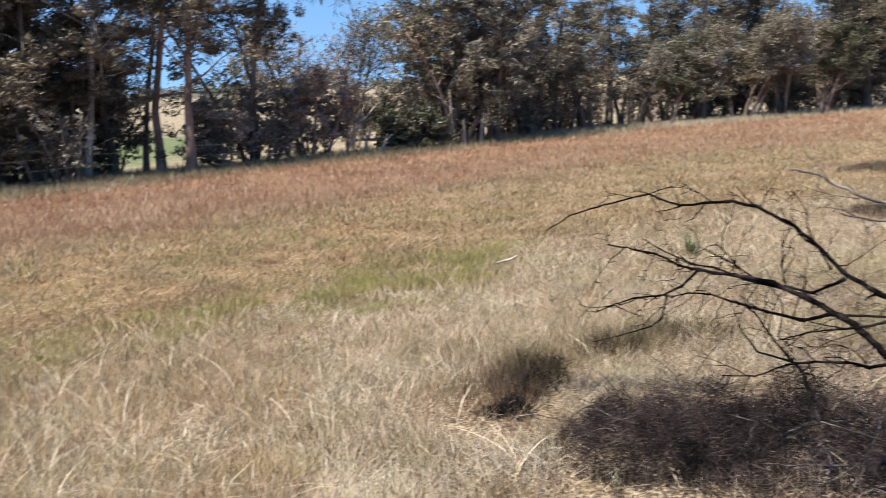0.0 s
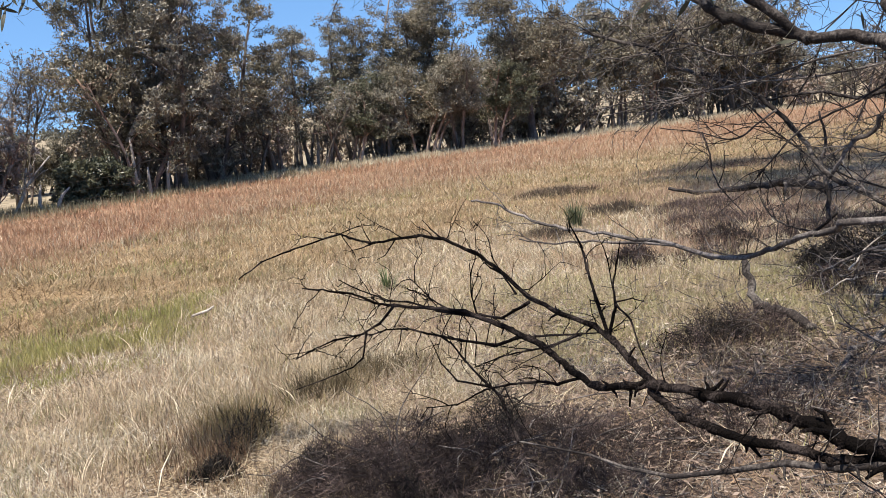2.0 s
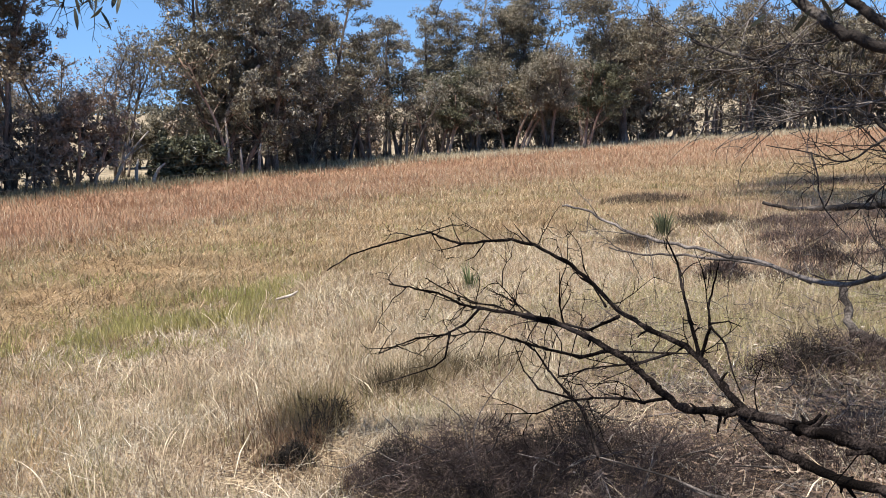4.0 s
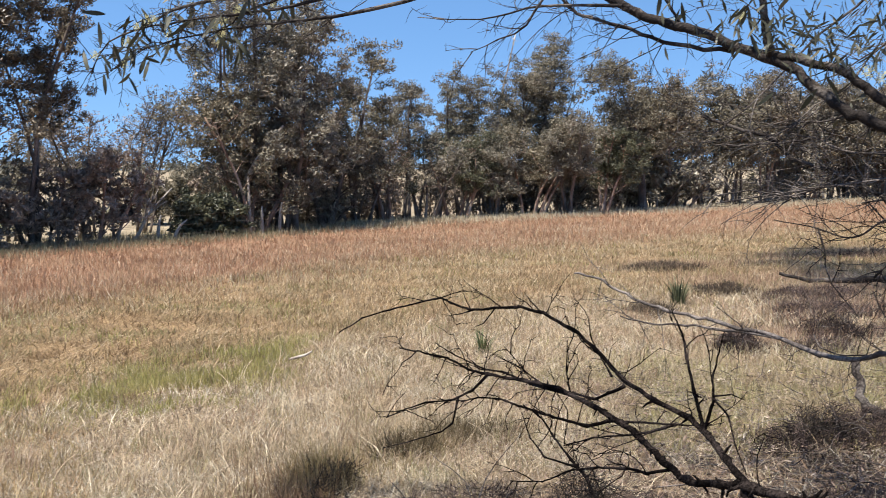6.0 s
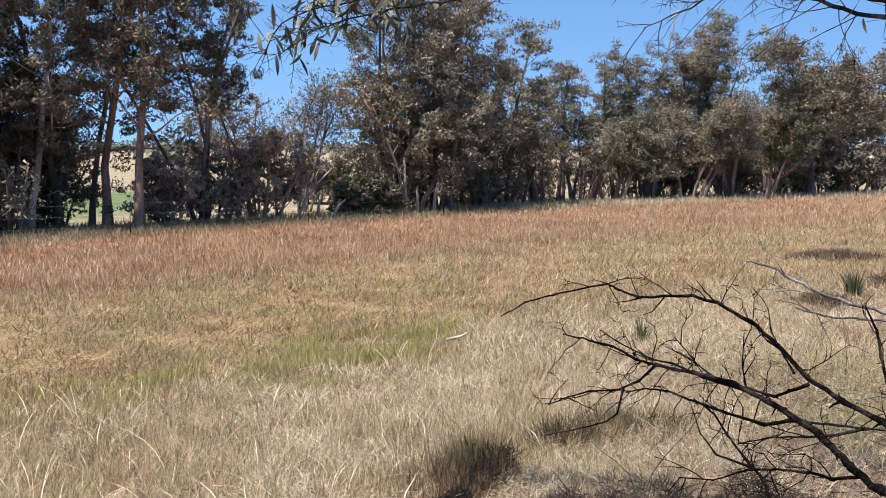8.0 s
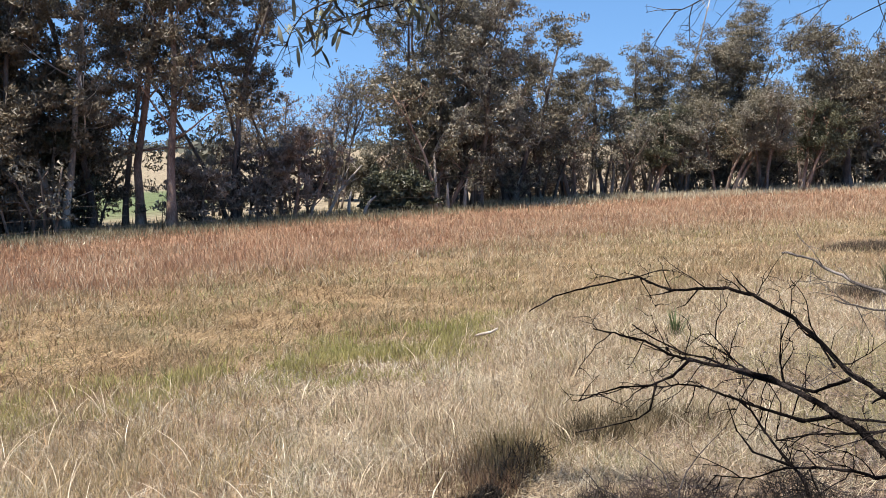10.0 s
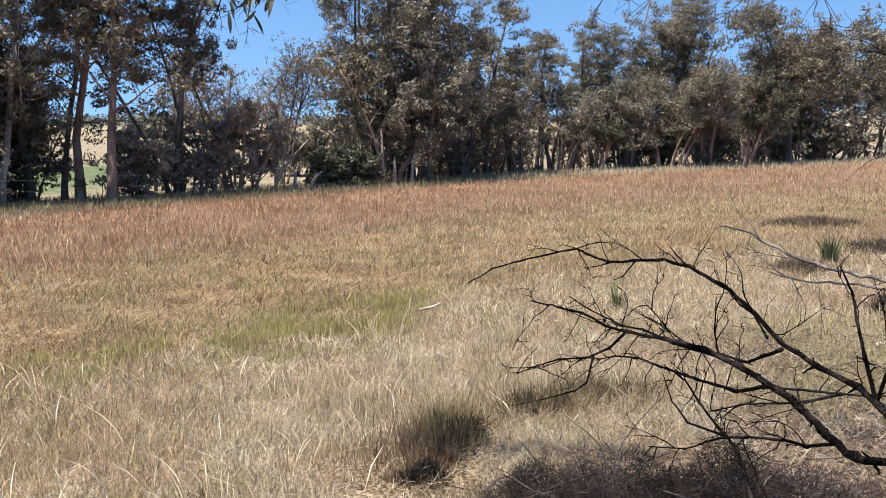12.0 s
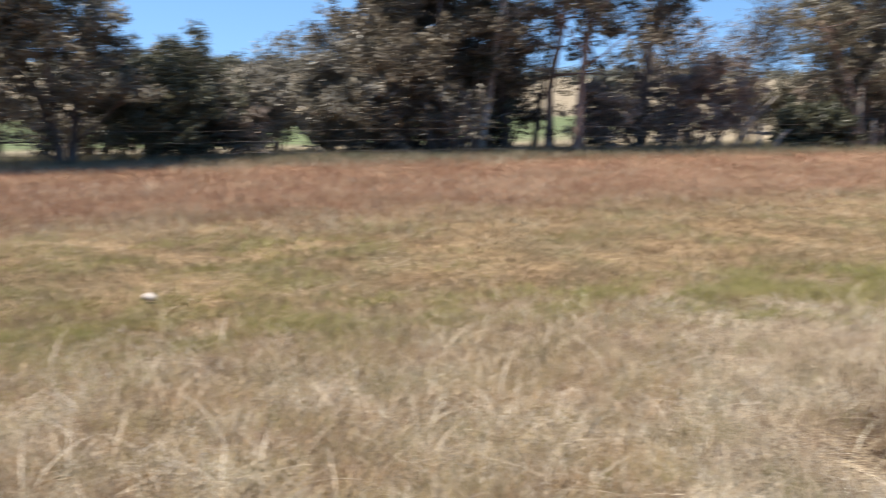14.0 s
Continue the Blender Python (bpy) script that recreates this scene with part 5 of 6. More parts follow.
LEAF, BLOSSOM = long_leaf(), blossom()
for key, count in (("o7", 44), ("o8", 34), ("o11", 34), ("o12", 28), ("o1", 10), ("o2", 16), ("o13", 30), ("o15", 12)):
    line = np.array(LINES[key][2], float)
    for _ in range(count):
        q, t = along(line, rng.uniform(0.25, 1.0) ** 0.6)
        q = q + rng.normal(size=3) * np.array((0.07, 0.07, 0.05))
        ob = new("leaf", LEAF)
        ob.parent = ARMS[key]
        ob.matrix_basis = Matrix.Translation(q - origin) @ Euler((rng.normal() * 0.6, rng.normal() * 0.6, rng.uniform(0, 6.28))).to_matrix().to_4x4() @ Matrix.Scale(rng.uniform(0.055, 0.10), 4)
    for _ in range(count // 7):
        q, t = along(line, rng.uniform(0.4, 1.0))
        ob = new("blossom", BLOSSOM)
        ob.parent = ARMS[key]
        ob.matrix_basis = Matrix.Translation(q - origin + rng.normal(size=3) * 0.04) @ Matrix.Scale(rng.uniform(0.02, 0.036), 4)

for centre, count in ((LEAFY, 150), ((1.39, 3.21, 1.89), 90), ((1.57, 3.03, 1.84), 150)):
    for _ in range(count):
        ob = new("leaf", LEAF)
        ob.parent = ARMS["o13"]
        q = np.array(centre) + rng.normal(size=3) * (0.11, 0.11, 0.065)
        ob.matrix_basis = Matrix.Translation(q - origin) @ Euler((rng.normal() * 0.7, rng.normal() * 0.7, rng.uniform(0, 6.28))).to_matrix().to_4x4() @ Matrix.Scale(rng.uniform(0.035, 0.062), 4)

# weathered log
root = base("log", 2.85, 4.4, "dark weathered broken log half sunk in litter", "log")
pts, rad = limb(rng, "log", np.array(root.location), (), 0.14)
rad[-4:] *= (0.95, 0.85, 0.7, 0.45)
soup = Soup()
soup.tube(pts, rad, 11)
part("log_body", soup, LIMB_BARK, root, "", True)


# a grey log lying farther off, with pale broken twigs
def lying(name, label, category, lines, girths, twigs, material):
    """Dead wood on the ground: each line one bough, with twigs."""
    x, y = lines[0][1][0], lines[0][1][1]
    root = base(name, x, y, label, category)
    at = np.array(root.location)
    for line, (r0, r1) in zip(lines, girths):
        pts = fine(np.array(line) - at, 4)
        pts[1:-1] += rng.normal(size=(len(pts) - 2, 3)) * min(0.01, r0 * 0.4)
        soup = Soup()
        soup.tube(pts, np.linspace(r0, r1, len(pts)) * (1 + 0.14 * rng.normal(size=len(pts)).clip(-1, 2)), 9)
        twigs_on(soup, rng, pts, twigs, 0.34, 0.0034, from_u=0.1, wander=0.2)
        part("bough", soup, material, root, "", True)


lying("log", "long grey log with broken pale stubs on dry grass", "log", (((5.5, 11.55, 0.02), (5.75, 11.3, -0.04), (6.05, 10.95, -0.01), (6.3, 10.5, 0.05), (6.5, 10.05, 0.09), (6.55, 9.6, 0.04)), ((6.3, 10.5, 0.03), (6.3, 10.1, 0.12), (6.05, 9.7, 0.02))), ((0.018, 0.06), (0.032, 0.018)), 12, LIMB_BARK)
lying("dead_branch", "tangle of pale grey dead boughs and twigs on litter", "branch", (((4.25, 5.05, 0.24), (4.07, 5.09, 0.13), (3.73, 4.84, 0.04), (3.31, 4.47, 0.01)),
      ((3.66, 4.42, 0.19), (3.49, 4.39, 0.09), (3.16, 4.08, 0.04), (2.81, 3.86, 0.01), (2.62, 3.68, 0.00)),
      ((3.33, 3.85, 0.10), (2.86, 3.56, 0.11), (2.62, 3.47, 0.19), (2.45, 3.46, 0.28)),
      ((3.81, 4.43, 0.49), (3.36, 4.22, 0.44), (3.17, 4.33, 0.38), (3.07, 4.48, 0.28)),), ((0.03, 0.014), (0.024, 0.012), (0.016, 0.006), (0.014, 0.006)), 20, GREY_WOOD)

root = base("dead_branch", 3.95, 5.1, "tangle of pale bleached sticks leaning in a dark thicket", "branch")
r = np.random.RandomState(91)
for k in range(34):
    a, b = r.uniform(0, 6.28), r.uniform(0, 6.28)
    soup = Soup()
    soup.tube(bend(r, (math.sin(a) * 0.5 * r.uniform(), math.cos(a) * 0.55 * r.uniform(), r.uniform(-0.02, 0.25)), (math.sin(b), math.cos(b), r.uniform(-0.1, 0.9)), r.uniform(0.3, 0.8), 7, 0.22, -0.06), np.linspace(r.uniform(0.004, 0.009), 0.0015, 8), 5)
    part("stick", soup, (GREY_WOOD, PALE_BARK, GREY_WOOD)[k % 3], root, "", True)


# ---- low plants ----
def bush(name, label, x, y, size, tall, count, material, seed, length=0.10, width=0.003, category="shrub", group="", erect=0.8):
    """A low cushion of fine upright twigs and leaves."""
    r = np.random.RandomState(seed)
    root = base(name, x, y, label, category, group)
    a = r.uniform(0, 6.28, count)
    q = np.sqrt(r.uniform(0, 1, count)) * (1 + 0.2 * np.sin(3 * a + seed) + 0.12 * np.sin(7 * a + 2 * seed))
    q = q * np.where(r.uniform(size=count) < 0.2, 1 + 0.3 * np.abs(r.normal(size=count)), 1.0)
    px, py = np.sin(a) * q * size[0], np.cos(a) * q * size[1]
    top = tall * np.clip(1 - q ** 2.5, 0.12, 1) * (0.35 + 0.9 * patches(px + x, py + y, 0.34, seed))
    pz = top * r.uniform(0.0, 1.0, count) ** 0.6 + height(px + x, py + y) - root.location[2]
    d = r.normal(size=(count, 3)) * 0.6 + np.stack([np.sin(a) * q * 0.5, np.cos(a) * q * 0.5, np.full(count, erect)], 1)
    d /= np.linalg.norm(d, axis=1, keepdims=True)
    o = np.cross(d, r.normal(size=(count, 3)))
    o *= (width / 2 * r.uniform(0.6, 1.5, count) / (np.linalg.norm(o, axis=1) + 1e-9))[:, None]
    ln = (length * r.uniform(0.4, 1.3, count))[:, None]
    p = np.stack([px, py, pz], 1)
    p[:, 2] = np.maximum(p[:, 2] - ln[:, 0] * 0.5, (height(px + x, py + y) - root.location[2]) - 0.02)
    v = np.stack([p - o, p + o, p + d * ln + o * 0.4, p + d * ln - o * 0.4], 1).reshape(-1, 3)
    soup = Soup()
    soup.add(v, None, np.arange(4 * count).reshape(-1, 4))
    part("foliage", soup, material, root)
    for _ in range(9 if material is DEAD_TWIGS and tall > 0.1 else 0):
        b, e = r.uniform(0, 6.28), r.uniform(0.1, 0.6)
        g = np.array((math.sin(b) * size[0] * e, math.cos(b) * size[1] * e, 0.0))
        twig = Soup()
        twig.tube(bend(r, g + (0, 0, tall * 0.5), (r.normal(), r.normal(), 0.35), r.uniform(0.2, 0.45), 6, 0.2, -0.03), np.linspace(0.0035, 0.0012, 7), 5)
        part("twig", twig, GREY_WOOD, root, "pale bare twig", True)
    return root


DEAD = "low mat of dead purple-brown twigs in dry grass"
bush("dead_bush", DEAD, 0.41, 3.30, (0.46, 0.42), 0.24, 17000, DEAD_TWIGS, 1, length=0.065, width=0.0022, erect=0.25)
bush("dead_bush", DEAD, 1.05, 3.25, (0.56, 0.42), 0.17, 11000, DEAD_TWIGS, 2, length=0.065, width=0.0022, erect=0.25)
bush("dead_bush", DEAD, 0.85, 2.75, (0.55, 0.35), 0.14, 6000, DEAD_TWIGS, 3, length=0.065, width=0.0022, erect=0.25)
# black cores: the shade within the mats is put into their colour
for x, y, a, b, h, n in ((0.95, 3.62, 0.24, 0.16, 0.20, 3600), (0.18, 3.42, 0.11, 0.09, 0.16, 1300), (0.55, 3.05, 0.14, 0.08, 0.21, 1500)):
    bush("dead_bush", "black twigs painting the shade inside a dead twig mat", x, y, (a, b), h, n, SHADE_TWIGS, 70 + n % 7, length=0.06, width=0.0024, erect=0.25)
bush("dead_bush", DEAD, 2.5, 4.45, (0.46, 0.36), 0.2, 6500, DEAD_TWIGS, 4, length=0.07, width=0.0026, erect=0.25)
# another core coloured black for the shade in its mat
bush("dead_bush", "black twigs painting the shade inside a dead twig mat", 2.42, 4.5, (0.26, 0.2), 0.19, 3600, SHADE_TWIGS, 67, length=0.06, width=0.0026, erect=0.25)
# a dark twig mat added in place of shade on the litter
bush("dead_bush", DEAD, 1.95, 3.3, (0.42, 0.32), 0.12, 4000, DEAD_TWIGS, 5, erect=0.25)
clump = bush("grass_clump", "thick olive-brown grass clump with a dark foot", -0.15, 4.28, (0.17, 0.12), 0.12, 500, DARK_SAGE, 6, 0.09, 0.003, erect=1.1)
russet = Soup()
r = np.random.RandomState(61)
for cx, cy, w, n, tall, tones in ((-0.16, 4.34, 0.075, 460, 0.22, MOSSY), (-0.08, 4.26, 0.055, 280, 0.22, MOSSY), (-0.14, 4.12, 0.065, 440, 0.18, MOSSY), (-0.20, 3.96, 0.07, 420, 0.14, RUSTY), (-0.30, 4.22, 0.09, 240, 0.17, RUSTY),
                                  (-0.40, 4.06, 0.12, 240, 0.14, RUSTY), (-0.34, 3.80, 0.10, 280, 0.11, RUSTY), (-0.12, 3.62, 0.10, 320, 0.05, RUSTY), (-0.12, 4.48, 0.12, 160, 0.15, RUSTY), (0.06, 4.42, 0.14, 140, 0.13, MOSSY)):
    x, y = cx + r.normal(size=n) * w, cy + r.normal(size=n) * w * 0.8
    blades(russet, r, (x, y, np.hypot(x, y), np.arange(n) // 8), tall, 0.0038, 0.45, tones, 15, scale=0.25, simple=True)
for v in russet.v:
    v -= np.array(clump.location)
part("stalk", russet, GRASS, clump, "reddish-brown dry stalks")
# black stems colour in the shade on one side of the clump
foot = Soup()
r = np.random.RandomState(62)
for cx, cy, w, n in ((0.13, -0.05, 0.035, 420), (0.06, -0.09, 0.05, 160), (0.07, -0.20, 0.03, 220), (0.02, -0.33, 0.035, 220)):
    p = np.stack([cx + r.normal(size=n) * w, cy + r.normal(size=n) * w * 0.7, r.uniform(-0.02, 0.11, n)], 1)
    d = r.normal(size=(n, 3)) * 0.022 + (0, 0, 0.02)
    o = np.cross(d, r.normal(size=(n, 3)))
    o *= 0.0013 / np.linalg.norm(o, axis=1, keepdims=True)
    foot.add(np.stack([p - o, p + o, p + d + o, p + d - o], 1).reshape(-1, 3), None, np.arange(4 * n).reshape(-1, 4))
part("shade_foot", foot, SHADE_TWIGS, clump, "black stems painting the shade on the clump's far side")
# a shaded hollow, made of twigs coloured black
bush("dead_bush", "small patch of black twigs painted as shade by a grass clump", -0.22, 3.78, (0.10, 0.07), 0.08, 2600, SHADE_TWIGS, 63, length=0.04, width=0.0022, erect=0.5)
bush("grass_clump", "low straggling olive grass clump in straw", 0.33, 4.72, (0.22, 0.12), 0.11, 1100, SAGE, 9, 0.12, erect=1.2)
bush("grass_clump", "low straggling olive grass clump in straw", 0.60, 4.95, (0.34, 0.16), 0.1, 1300, SAGE, 8, 0.13, erect=1.2)
# thicket twigs in near-black, with the shade inside it put into the colour
bush("dead_bush", "dense dark leafless shrub tangled with pale sticks", 4.35, 5.75, (0.6, 0.55), 0.34, 12000, SHADE_TWIGS, 64, length=0.10, width=0.005, erect=0.2)
bush("dead_bush", "dense dark leafless shrub tangled with pale sticks", 3.85, 5.3, (0.4, 0.35), 0.16, 5000, DEAD_TWIGS, 66, length=0.09, width=0.004, erect=0.2)
for k, (x, y, a, b, h, n) in enumerate(((4.85, 14.2, 0.62, 0.55, 0.10, 5600), (4.5, 11.0, 0.34, 0.4, 0.10, 3000), (3.1, 7.15, 0.16, 0.2, 0.17, 3000), (3.15, 9.5, 0.22, 0.4, 0.08, 1800), (8.7, 15.2, 1.0, 0.5, 0.10, 2200))):
    bush("heath_mat", "grey-brown heath mat spreading over dry grass", x, y, (a, b), h, n, TWIGS if k != 2 else DEAD_TWIGS, 20 + k, 0.10, 0.0055, group="heath mats", erect=0.5)
# purple-brown heath; the last two mats also darken ground that lies in shade
for k, (x, y, a, b, h, n) in enumerate(((5.3, 10.1, 0.65, 0.7, 0.12, 6500), (4.75, 8.9, 0.55, 0.65, 0.12, 6000), (4.15, 7.7, 0.3, 0.42, 0.14, 3600), (5.5, 8.6, 0.5, 0.6, 0.10, 3000), (3.7, 7.0, 0.3, 0.3, 0.09, 1800), (4.8, 7.5, 0.4, 0.42, 0.12, 3600), (5.5, 7.5, 0.45, 0.4, 0.12, 3200))):
    bush("heath_mat", "purple-brown leafless heath mat beside a log", x, y, (a, b), h, n, DEAD_TWIGS if k == 2 else HEATH, 120 + k, 0.085, 0.005, group="heath mats", erect=0.5)


def arching(soup, r, foot, tall, count, tones, width, spread, arch=0.0):
    """Long blades that rise from one foot and bend over."""
    for _ in range(count):
        a, k = r.uniform(0, 6.28), r.uniform(0.1, 0.7) + arch * r.uniform(0.2, 1.0)
        d = np.array((math.sin(a), math.cos(a), 0))
        h = tall * r.uniform(0.6, 1.1)
        u = np.linspace(0, 1, 6)[:, None]
        p = np.array(foot) + d * spread * r.uniform(0, 0.6) + d * k * h * u ** 2 + np.array((0, 0, 1)) * h * (u - 0.25 * k * u ** 3)
        p[:, 2] -= 0.02
        o = np.cross(d, (0, 0, 1)) * width / 2 * r.uniform(0.7, 1.3)
        w = (1 - u ** 2) * 0.95 + 0.05
        v = np.stack([p - o * w, p + o * w], 1).reshape(-1, 3)
        i = np.arange(5)[:, None] * 2
        c = np.array(tones[0]) + (np.array(tones[1]) - np.array(tones[0])) * r.uniform(0, 1)
        soup.add(v, None, i + np.array([[0, 1, 3, 2]]), np.repeat(c[None], len(v), 0))


def tuft(name, label, x, y, tall, count, tones, seed, width=0.008, spread=0.1):
    root = base(name, x, y, label, "grass tuft")
    soup = Soup()
    arching(soup, np.random.RandomState(seed), (0, 0, 0), tall, count, tones, width, spread)
    part("tussock_grass", soup, GRASS, root)
    return root


tuft("rush_tuft", "small dark green rush tuft in straw grass", 1.1, 7.6, 0.24, 60, ((0.05, 0.08, 0.03), (0.16, 0.19, 0.08)), 1)
tuft("rush_tuft", "dark green rush tuft with pale dead stalks", 3.65, 10.1, 0.34, 90, ((0.05, 0.065, 0.03), (0.20, 0.21, 0.11)), 2, 0.012, 0.16)
g = Soup()
for k in range(330):
    b, r = radians(pick.uniform(-60, 14)), math.exp(pick.uniform(math.log(2.9), math.log(8.0)))
    x, y = math.sin(b) * r, math.cos(b) * r
    if -21.0 < creek(x, y) < -15.3 and not (-0.1 < x < 2.2 and y < 4.8) and math.hypot(x + 0.2, y - 3.7) > 0.5:
        arching(g, np.random.RandomState(100 + k), (x, y, float(height(x, y))), pick.uniform(0.12, 0.30), pick.randint(1, 3), ((0.60, 0.46, 0.30), (0.90, 0.78, 0.60)), 0.0043, 0.10, 1.1)
stuff("long_straw_blades", g, GRASS, "long pale arching straw blades above the matted grass", "grass")

# pale stick and stone in the grass
root = base("stick", -0.4, 7.42, "short pale broken stick lying in the grass", "stick")
soup = Soup()
soup.tube(np.array(((-0.08, 0.03, 0.03), (-0.02, 0.0, 0.05), (0.05, -0.02, 0.07), (0.10, -0.02, 0.10))), (0.009, 0.012, 0.011, 0.007), 7)
part("stick_body", soup, PALE_BARK, root, "", True)
root = base("stone", -4.97, 4.45, "small flat whitish stone on brown stubble", "stone")
soup = Soup()
soup.tube(np.array(((-0.06, 0, 0.02), (-0.045, 0, 0.035), (0.0, 0.005, 0.045), (0.045, 0, 0.04), (0.065, 0, 0.025))), (0.008, 0.026, 0.032, 0.024, 0.008), 8)
part("stone_body", soup, PALE_BARK, root, "", True)


# ---- litter under the overhanging tree ----
g = Soup()
n = 48000
b, r = np.radians(rng.uniform(6, 47, n)), np.sqrt(rng.uniform(1.2 ** 2, 7.5 ** 2, n))
x, y = np.sin(b) * r, np.cos(b) * r
ok = (x > 0.9 + 0.5 * rng.normal(size=n)) & (y < 6.5 + 0.5 * rng.normal(size=n))
x, y = x[ok], y[ok]
c = np.stack([x, y, height(x, y) + rng.uniform(0.0, 0.05, len(x))], 1)
d = rng.normal(size=(len(x), 3)) * (1, 1, 0.25)
d /= np.linalg.norm(d, axis=1, keepdims=True)
o = np.cross(d, rng.normal(size=d.shape) * 0.3 + (0, 0, 1))
o /= np.linalg.norm(o, axis=1, keepdims=True)
ln, wd = 0.006 + 0.028 * rng.uniform(0, 1, (len(x), 1)) ** 2, 0.0008 + 0.008 * rng.uniform(0, 1, (len(x), 1)) ** 2
g.add(np.stack([c - d * ln, c + o * wd, c + d * ln, c - o * wd], 1).reshape(-1, 3), None, np.arange(4 * len(x)).reshape(-1, 4))
stuff("leaf_litter", g, LITTER, "dry brown leaves and bark strips on the ground", "litter")


g = Soup()
for _ in range(900):
    b, r = radians(rng.uniform(14, 46)), math.sqrt(rng.uniform(2.2 ** 2, 6.8 ** 2))
    x, y, a = math.sin(b) * r, math.cos(b) * r, rng.uniform(0, 6.28)
    if x > 1.1:
        ln = rng.uniform(0.06, 0.32)
        p = bend(rng, (x, y, float(height(x, y)) + 0.02), (math.sin(a), math.cos(a), rng.normal() * 0.08), ln, 4, 0.18, 0.0)
        g.tube(p, np.linspace(1, 0.5, 5) * rng.uniform(0.0015, 0.005), 4)
stuff("fallen_twigs", g, GREY_WOOD, "thin grey twigs scattered over leaf litter", "twigs")
g = Soup()
x, y = rng.uniform(0.9, 4.8, 24000), rng.uniform(1.3, 6.4, 24000)
litter = (x, y, np.hypot(x, y), np.arange(24000) // 9)
rusty = patches(x, y, 0.6, 47) > 0.45
blades(g, rng, thinned(litter, ~rusty), 0.12, 0.0034, 1.3, DULL, 31, flat=0.85, lift=0.05, scale=0.5, simple=True)
blades(g, rng, thinned(litter, rusty), 0.12, 0.0034, 1.3, RUSTY, 31, flat=0.85, lift=0.05, scale=0.5, simple=True)
for cx, cy, size, n in ((2.7, 5.2, 0.5, 7000), (3.6, 6.0, 0.6, 6000), (1.7, 4.9, 0.4, 4000), (2.2, 6.2, 0.6, 6000), (3.2, 4.6, 0.4, 3000)):
    x, y = cx + rng.normal(size=n) * size, cy + rng.normal(size=n) * size * 0.7
    blades(g, rng, (x, y, np.hypot(x, y), np.arange(n) // 12), 0.10, 0.0036, 0.7, BRASSY, 12, scale=0.8, simple=True)
# dead russet grass, also used to brown the colour of the shaded patches
for cx, cy, size, n in ((5.0, 14.5, 0.8, 2000), (5.3, 12.0, 0.8, 2500), (8.6, 15.3, 0.9, 2400), (5.6, 9.0, 0.9, 4000), (6.8, 10.6, 0.9, 3000), (3.6, 7.6, 0.5, 2000)):
    x, y = cx + rng.normal(size=n) * size, cy + rng.normal(size=n) * size * 0.5
    blades(g, rng, (x, y, np.hypot(x, y), np.arange(n) // 12), 0.12, 0.0036, 0.7, RUSSET, 13, scale=0.8, simple=True)
stuff("olive_grass", g, GRASS, "short olive grass and matted straw below the tree", "grass")


# ---- an unseen tree added beyond the litter, its crown placed to darken patches of the field ----
tx, ty = 10.4, 8.6
root = base("unseen_shade_tree", tx, ty, "unseen gum added to throw patchy shade on the paddock", "tree")
origin = np.array(root.location)
stem = fine(np.array(((tx, ty, origin[2] - 0.2), (tx - 0.1, ty + 0.1, 1.5), (tx - 0.35, ty + 0.3, 3.2), (tx - 0.9, ty + 0.6, 4.8), (tx - 1.8, ty + 0.9, 6.2))), 5)
soup = Soup()
soup.tube(stem - origin, np.linspace(0.3, 0.12, len(stem)), 12)
part("trunk", soup, GUM_BARK, root, "", True)
wood, crown = Soup(), Soup()
# spots of field to be shaded; the unseen clumps follow from them
SHADED = [(rng.uniform(6.8, 11.5), rng.uniform(12.0, 17.0), rng.uniform(0.5, 0.9), rng.uniform(0.35, 0.6)) for _ in range(24)]
SHADED += [(rng.uniform(6.4, 9.4), rng.uniform(9.6, 13.0), rng.uniform(0.4, 0.8), rng.uniform(0.3, 0.5)) for _ in range(12)]
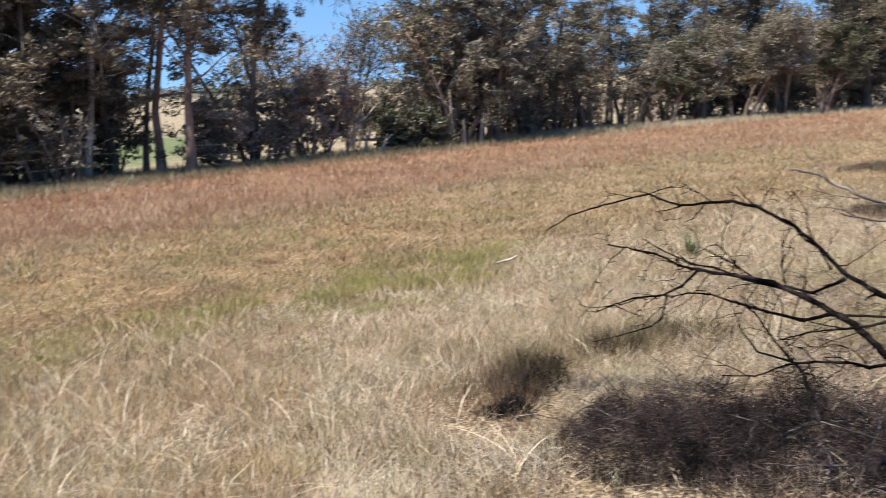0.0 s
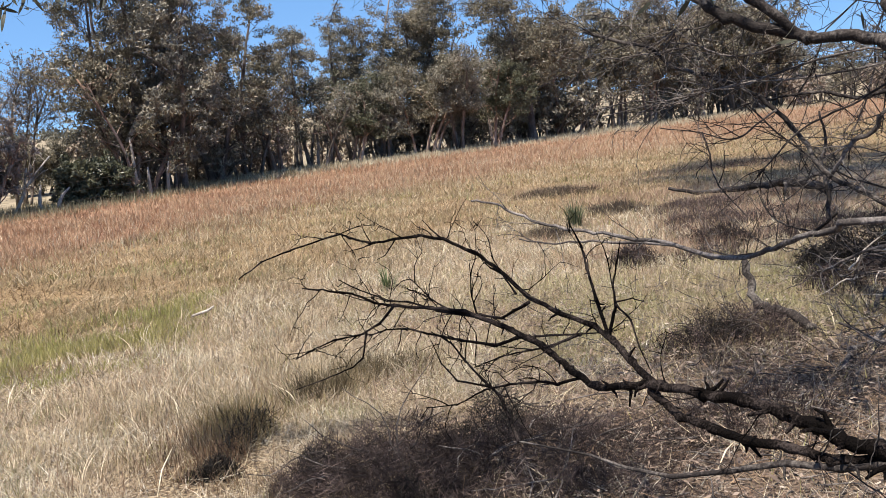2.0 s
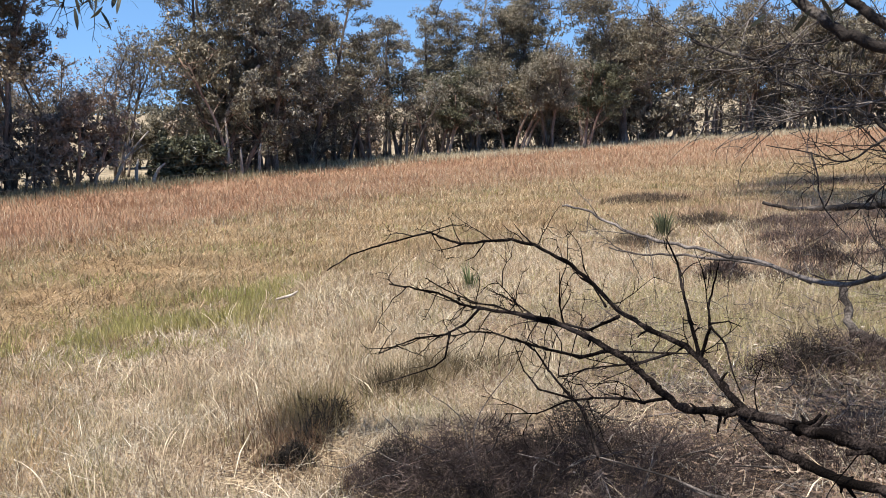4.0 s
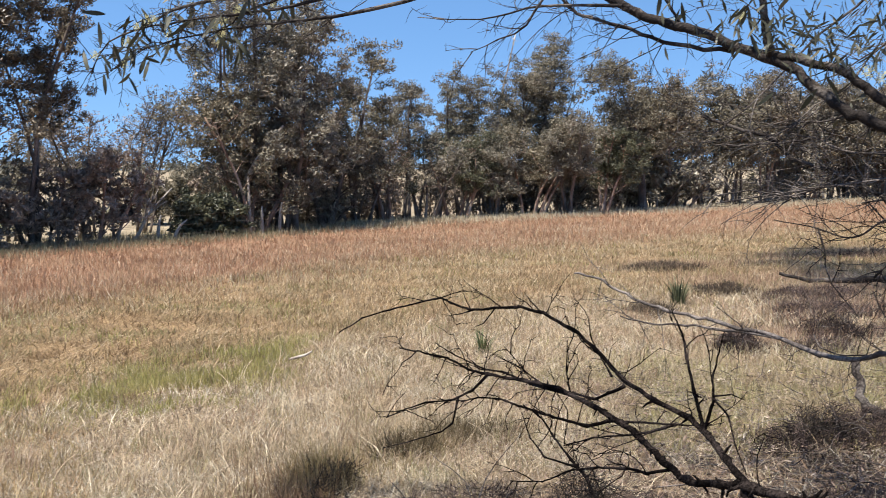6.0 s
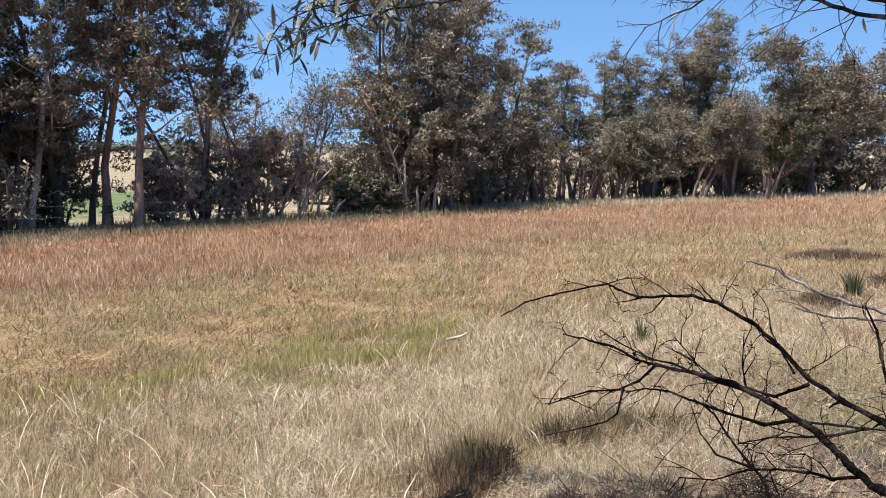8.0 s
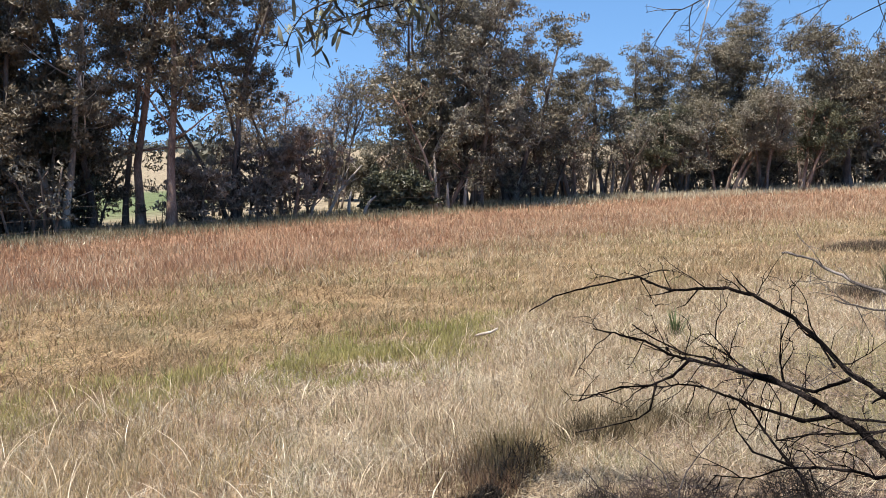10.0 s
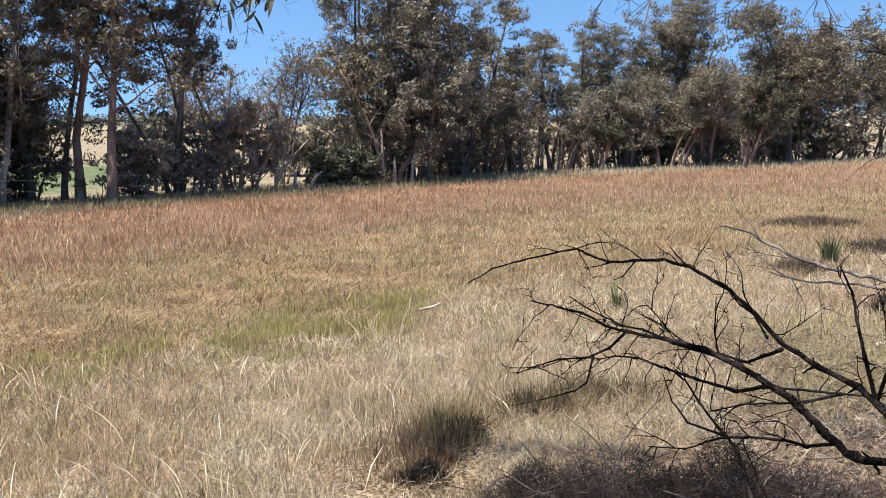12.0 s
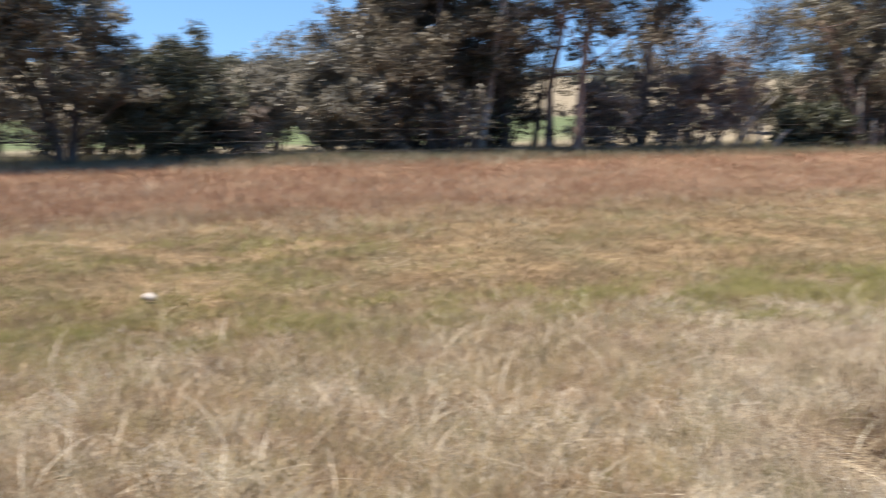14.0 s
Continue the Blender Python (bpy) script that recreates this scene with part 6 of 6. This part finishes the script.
for sx, sy, wide, deep in SHADED + [(8.5, 15.3, 0.8, 0.3), (9.9, 14.9, 0.8, 0.3), (6.4, 9.3, 0.5, 0.45), (7.2, 9.6, 0.5, 0.45), (7.9, 10.8, 0.6, 0.5), (5.6, 8.0, 0.5, 0.35), (6.0, 7.2, 0.5, 0.4)]:
    z = rng.uniform(6.2, 7.0)
    c = np.array((sx + TO_SUN.x / TO_SUN.z * (z + 0.3), sy + TO_SUN.y / TO_SUN.z * (z + 0.3), z))
    start = stem[-1 if rng.uniform() < 0.6 else -4]
    line = fine(np.array((start, start * 0.55 + c * 0.45 + (0, 0, 0.7), c)), 8)
    wood.tube(line - origin, np.linspace(0.06, 0.015, len(line)), 6)
    n = int(600 * wide * deep / 0.2)
    q = c - origin + rng.normal(size=(n, 3)) * np.array((wide * 0.55, deep * 0.8, 0.3))
    crown.leaves(q, 0.13, 0.045, rng, 0.7)
part("bough", wood, GUM_BARK, root, "", True)
part("crown", crown, OLIVE_LEAF, root)


# ---- fence along the creek ----
root = base("wire_fence", -16.0, 13.5, "old wire fence on thin steel posts along the verge", "fence")
origin = np.array(root.location)
line = [(-19.5 + k * 2.6 * 0.672 + 0.1, 10.4 + k * 2.6 * 0.740) for k in range(13)]
for px, py in line:
    pz = float(height(px, py))
    soup = Soup()
    soup.tube(np.array(((px, py, pz - 0.1), (px + 0.01, py, pz + 0.45), (px + 0.02, py, pz + 0.9))) - origin, (0.008, 0.008, 0.007), 5)
    part("post", soup, BLACK_WOOD, root)
for lift in (0.3, 0.55, 0.8):
    pts = []
    for (ax, ay), (bx, by) in zip(line, line[1:]):
        for u in (0, 0.5):
            px, py = ax + (bx - ax) * u, ay + (by - ay) * u
            pts.append((px, py, float(height(px, py)) + lift - (0.03 if u else 0)))
    soup = Soup()
    soup.tube(np.array(pts) - origin, np.full(len(pts), 0.0025), 4)
    part("wire", soup, GALV, root)


# ---- far woods on the hills ----
def far_wood(rng, n, s0, s1, low=2.0, tall=7.0):
    b, s = np.radians(rng.uniform(-70, 60, n)), rng.uniform(s0, s1, n)
    den = -0.740 * np.sin(b) + 0.672 * np.cos(b) + np.where(b > 0, 0.45 * np.sin(b), 0)
    d = (20.95 + s) / den
    x, y = np.sin(b) * d, np.cos(b) * d
    h = rng.uniform(low, tall, n)
    return x, y, h


g = Soup()
for n, s0, s1, low, tall in ((340, 270, 380, 3, 6.5), (340, 420, 700, 4, 8), (36, 70, 240, 1.5, 4)):
    x, y, h = far_wood(rng, n, s0, s1, low, tall)
    c = np.repeat(np.stack([x, y, height(x, y) + h * 0.5], 1), 60, 0)
    hh = np.repeat(h, 60)[:, None]
    g.leaves(c + rng.normal(size=c.shape) * np.array((0.42, 0.42, 0.24)) * hh, 1.4, 1.2, rng, 0.0)
stuff("far_woodland", g, FAR_LEAF, "dark scrubby woodland along the distant rise", "woodland")
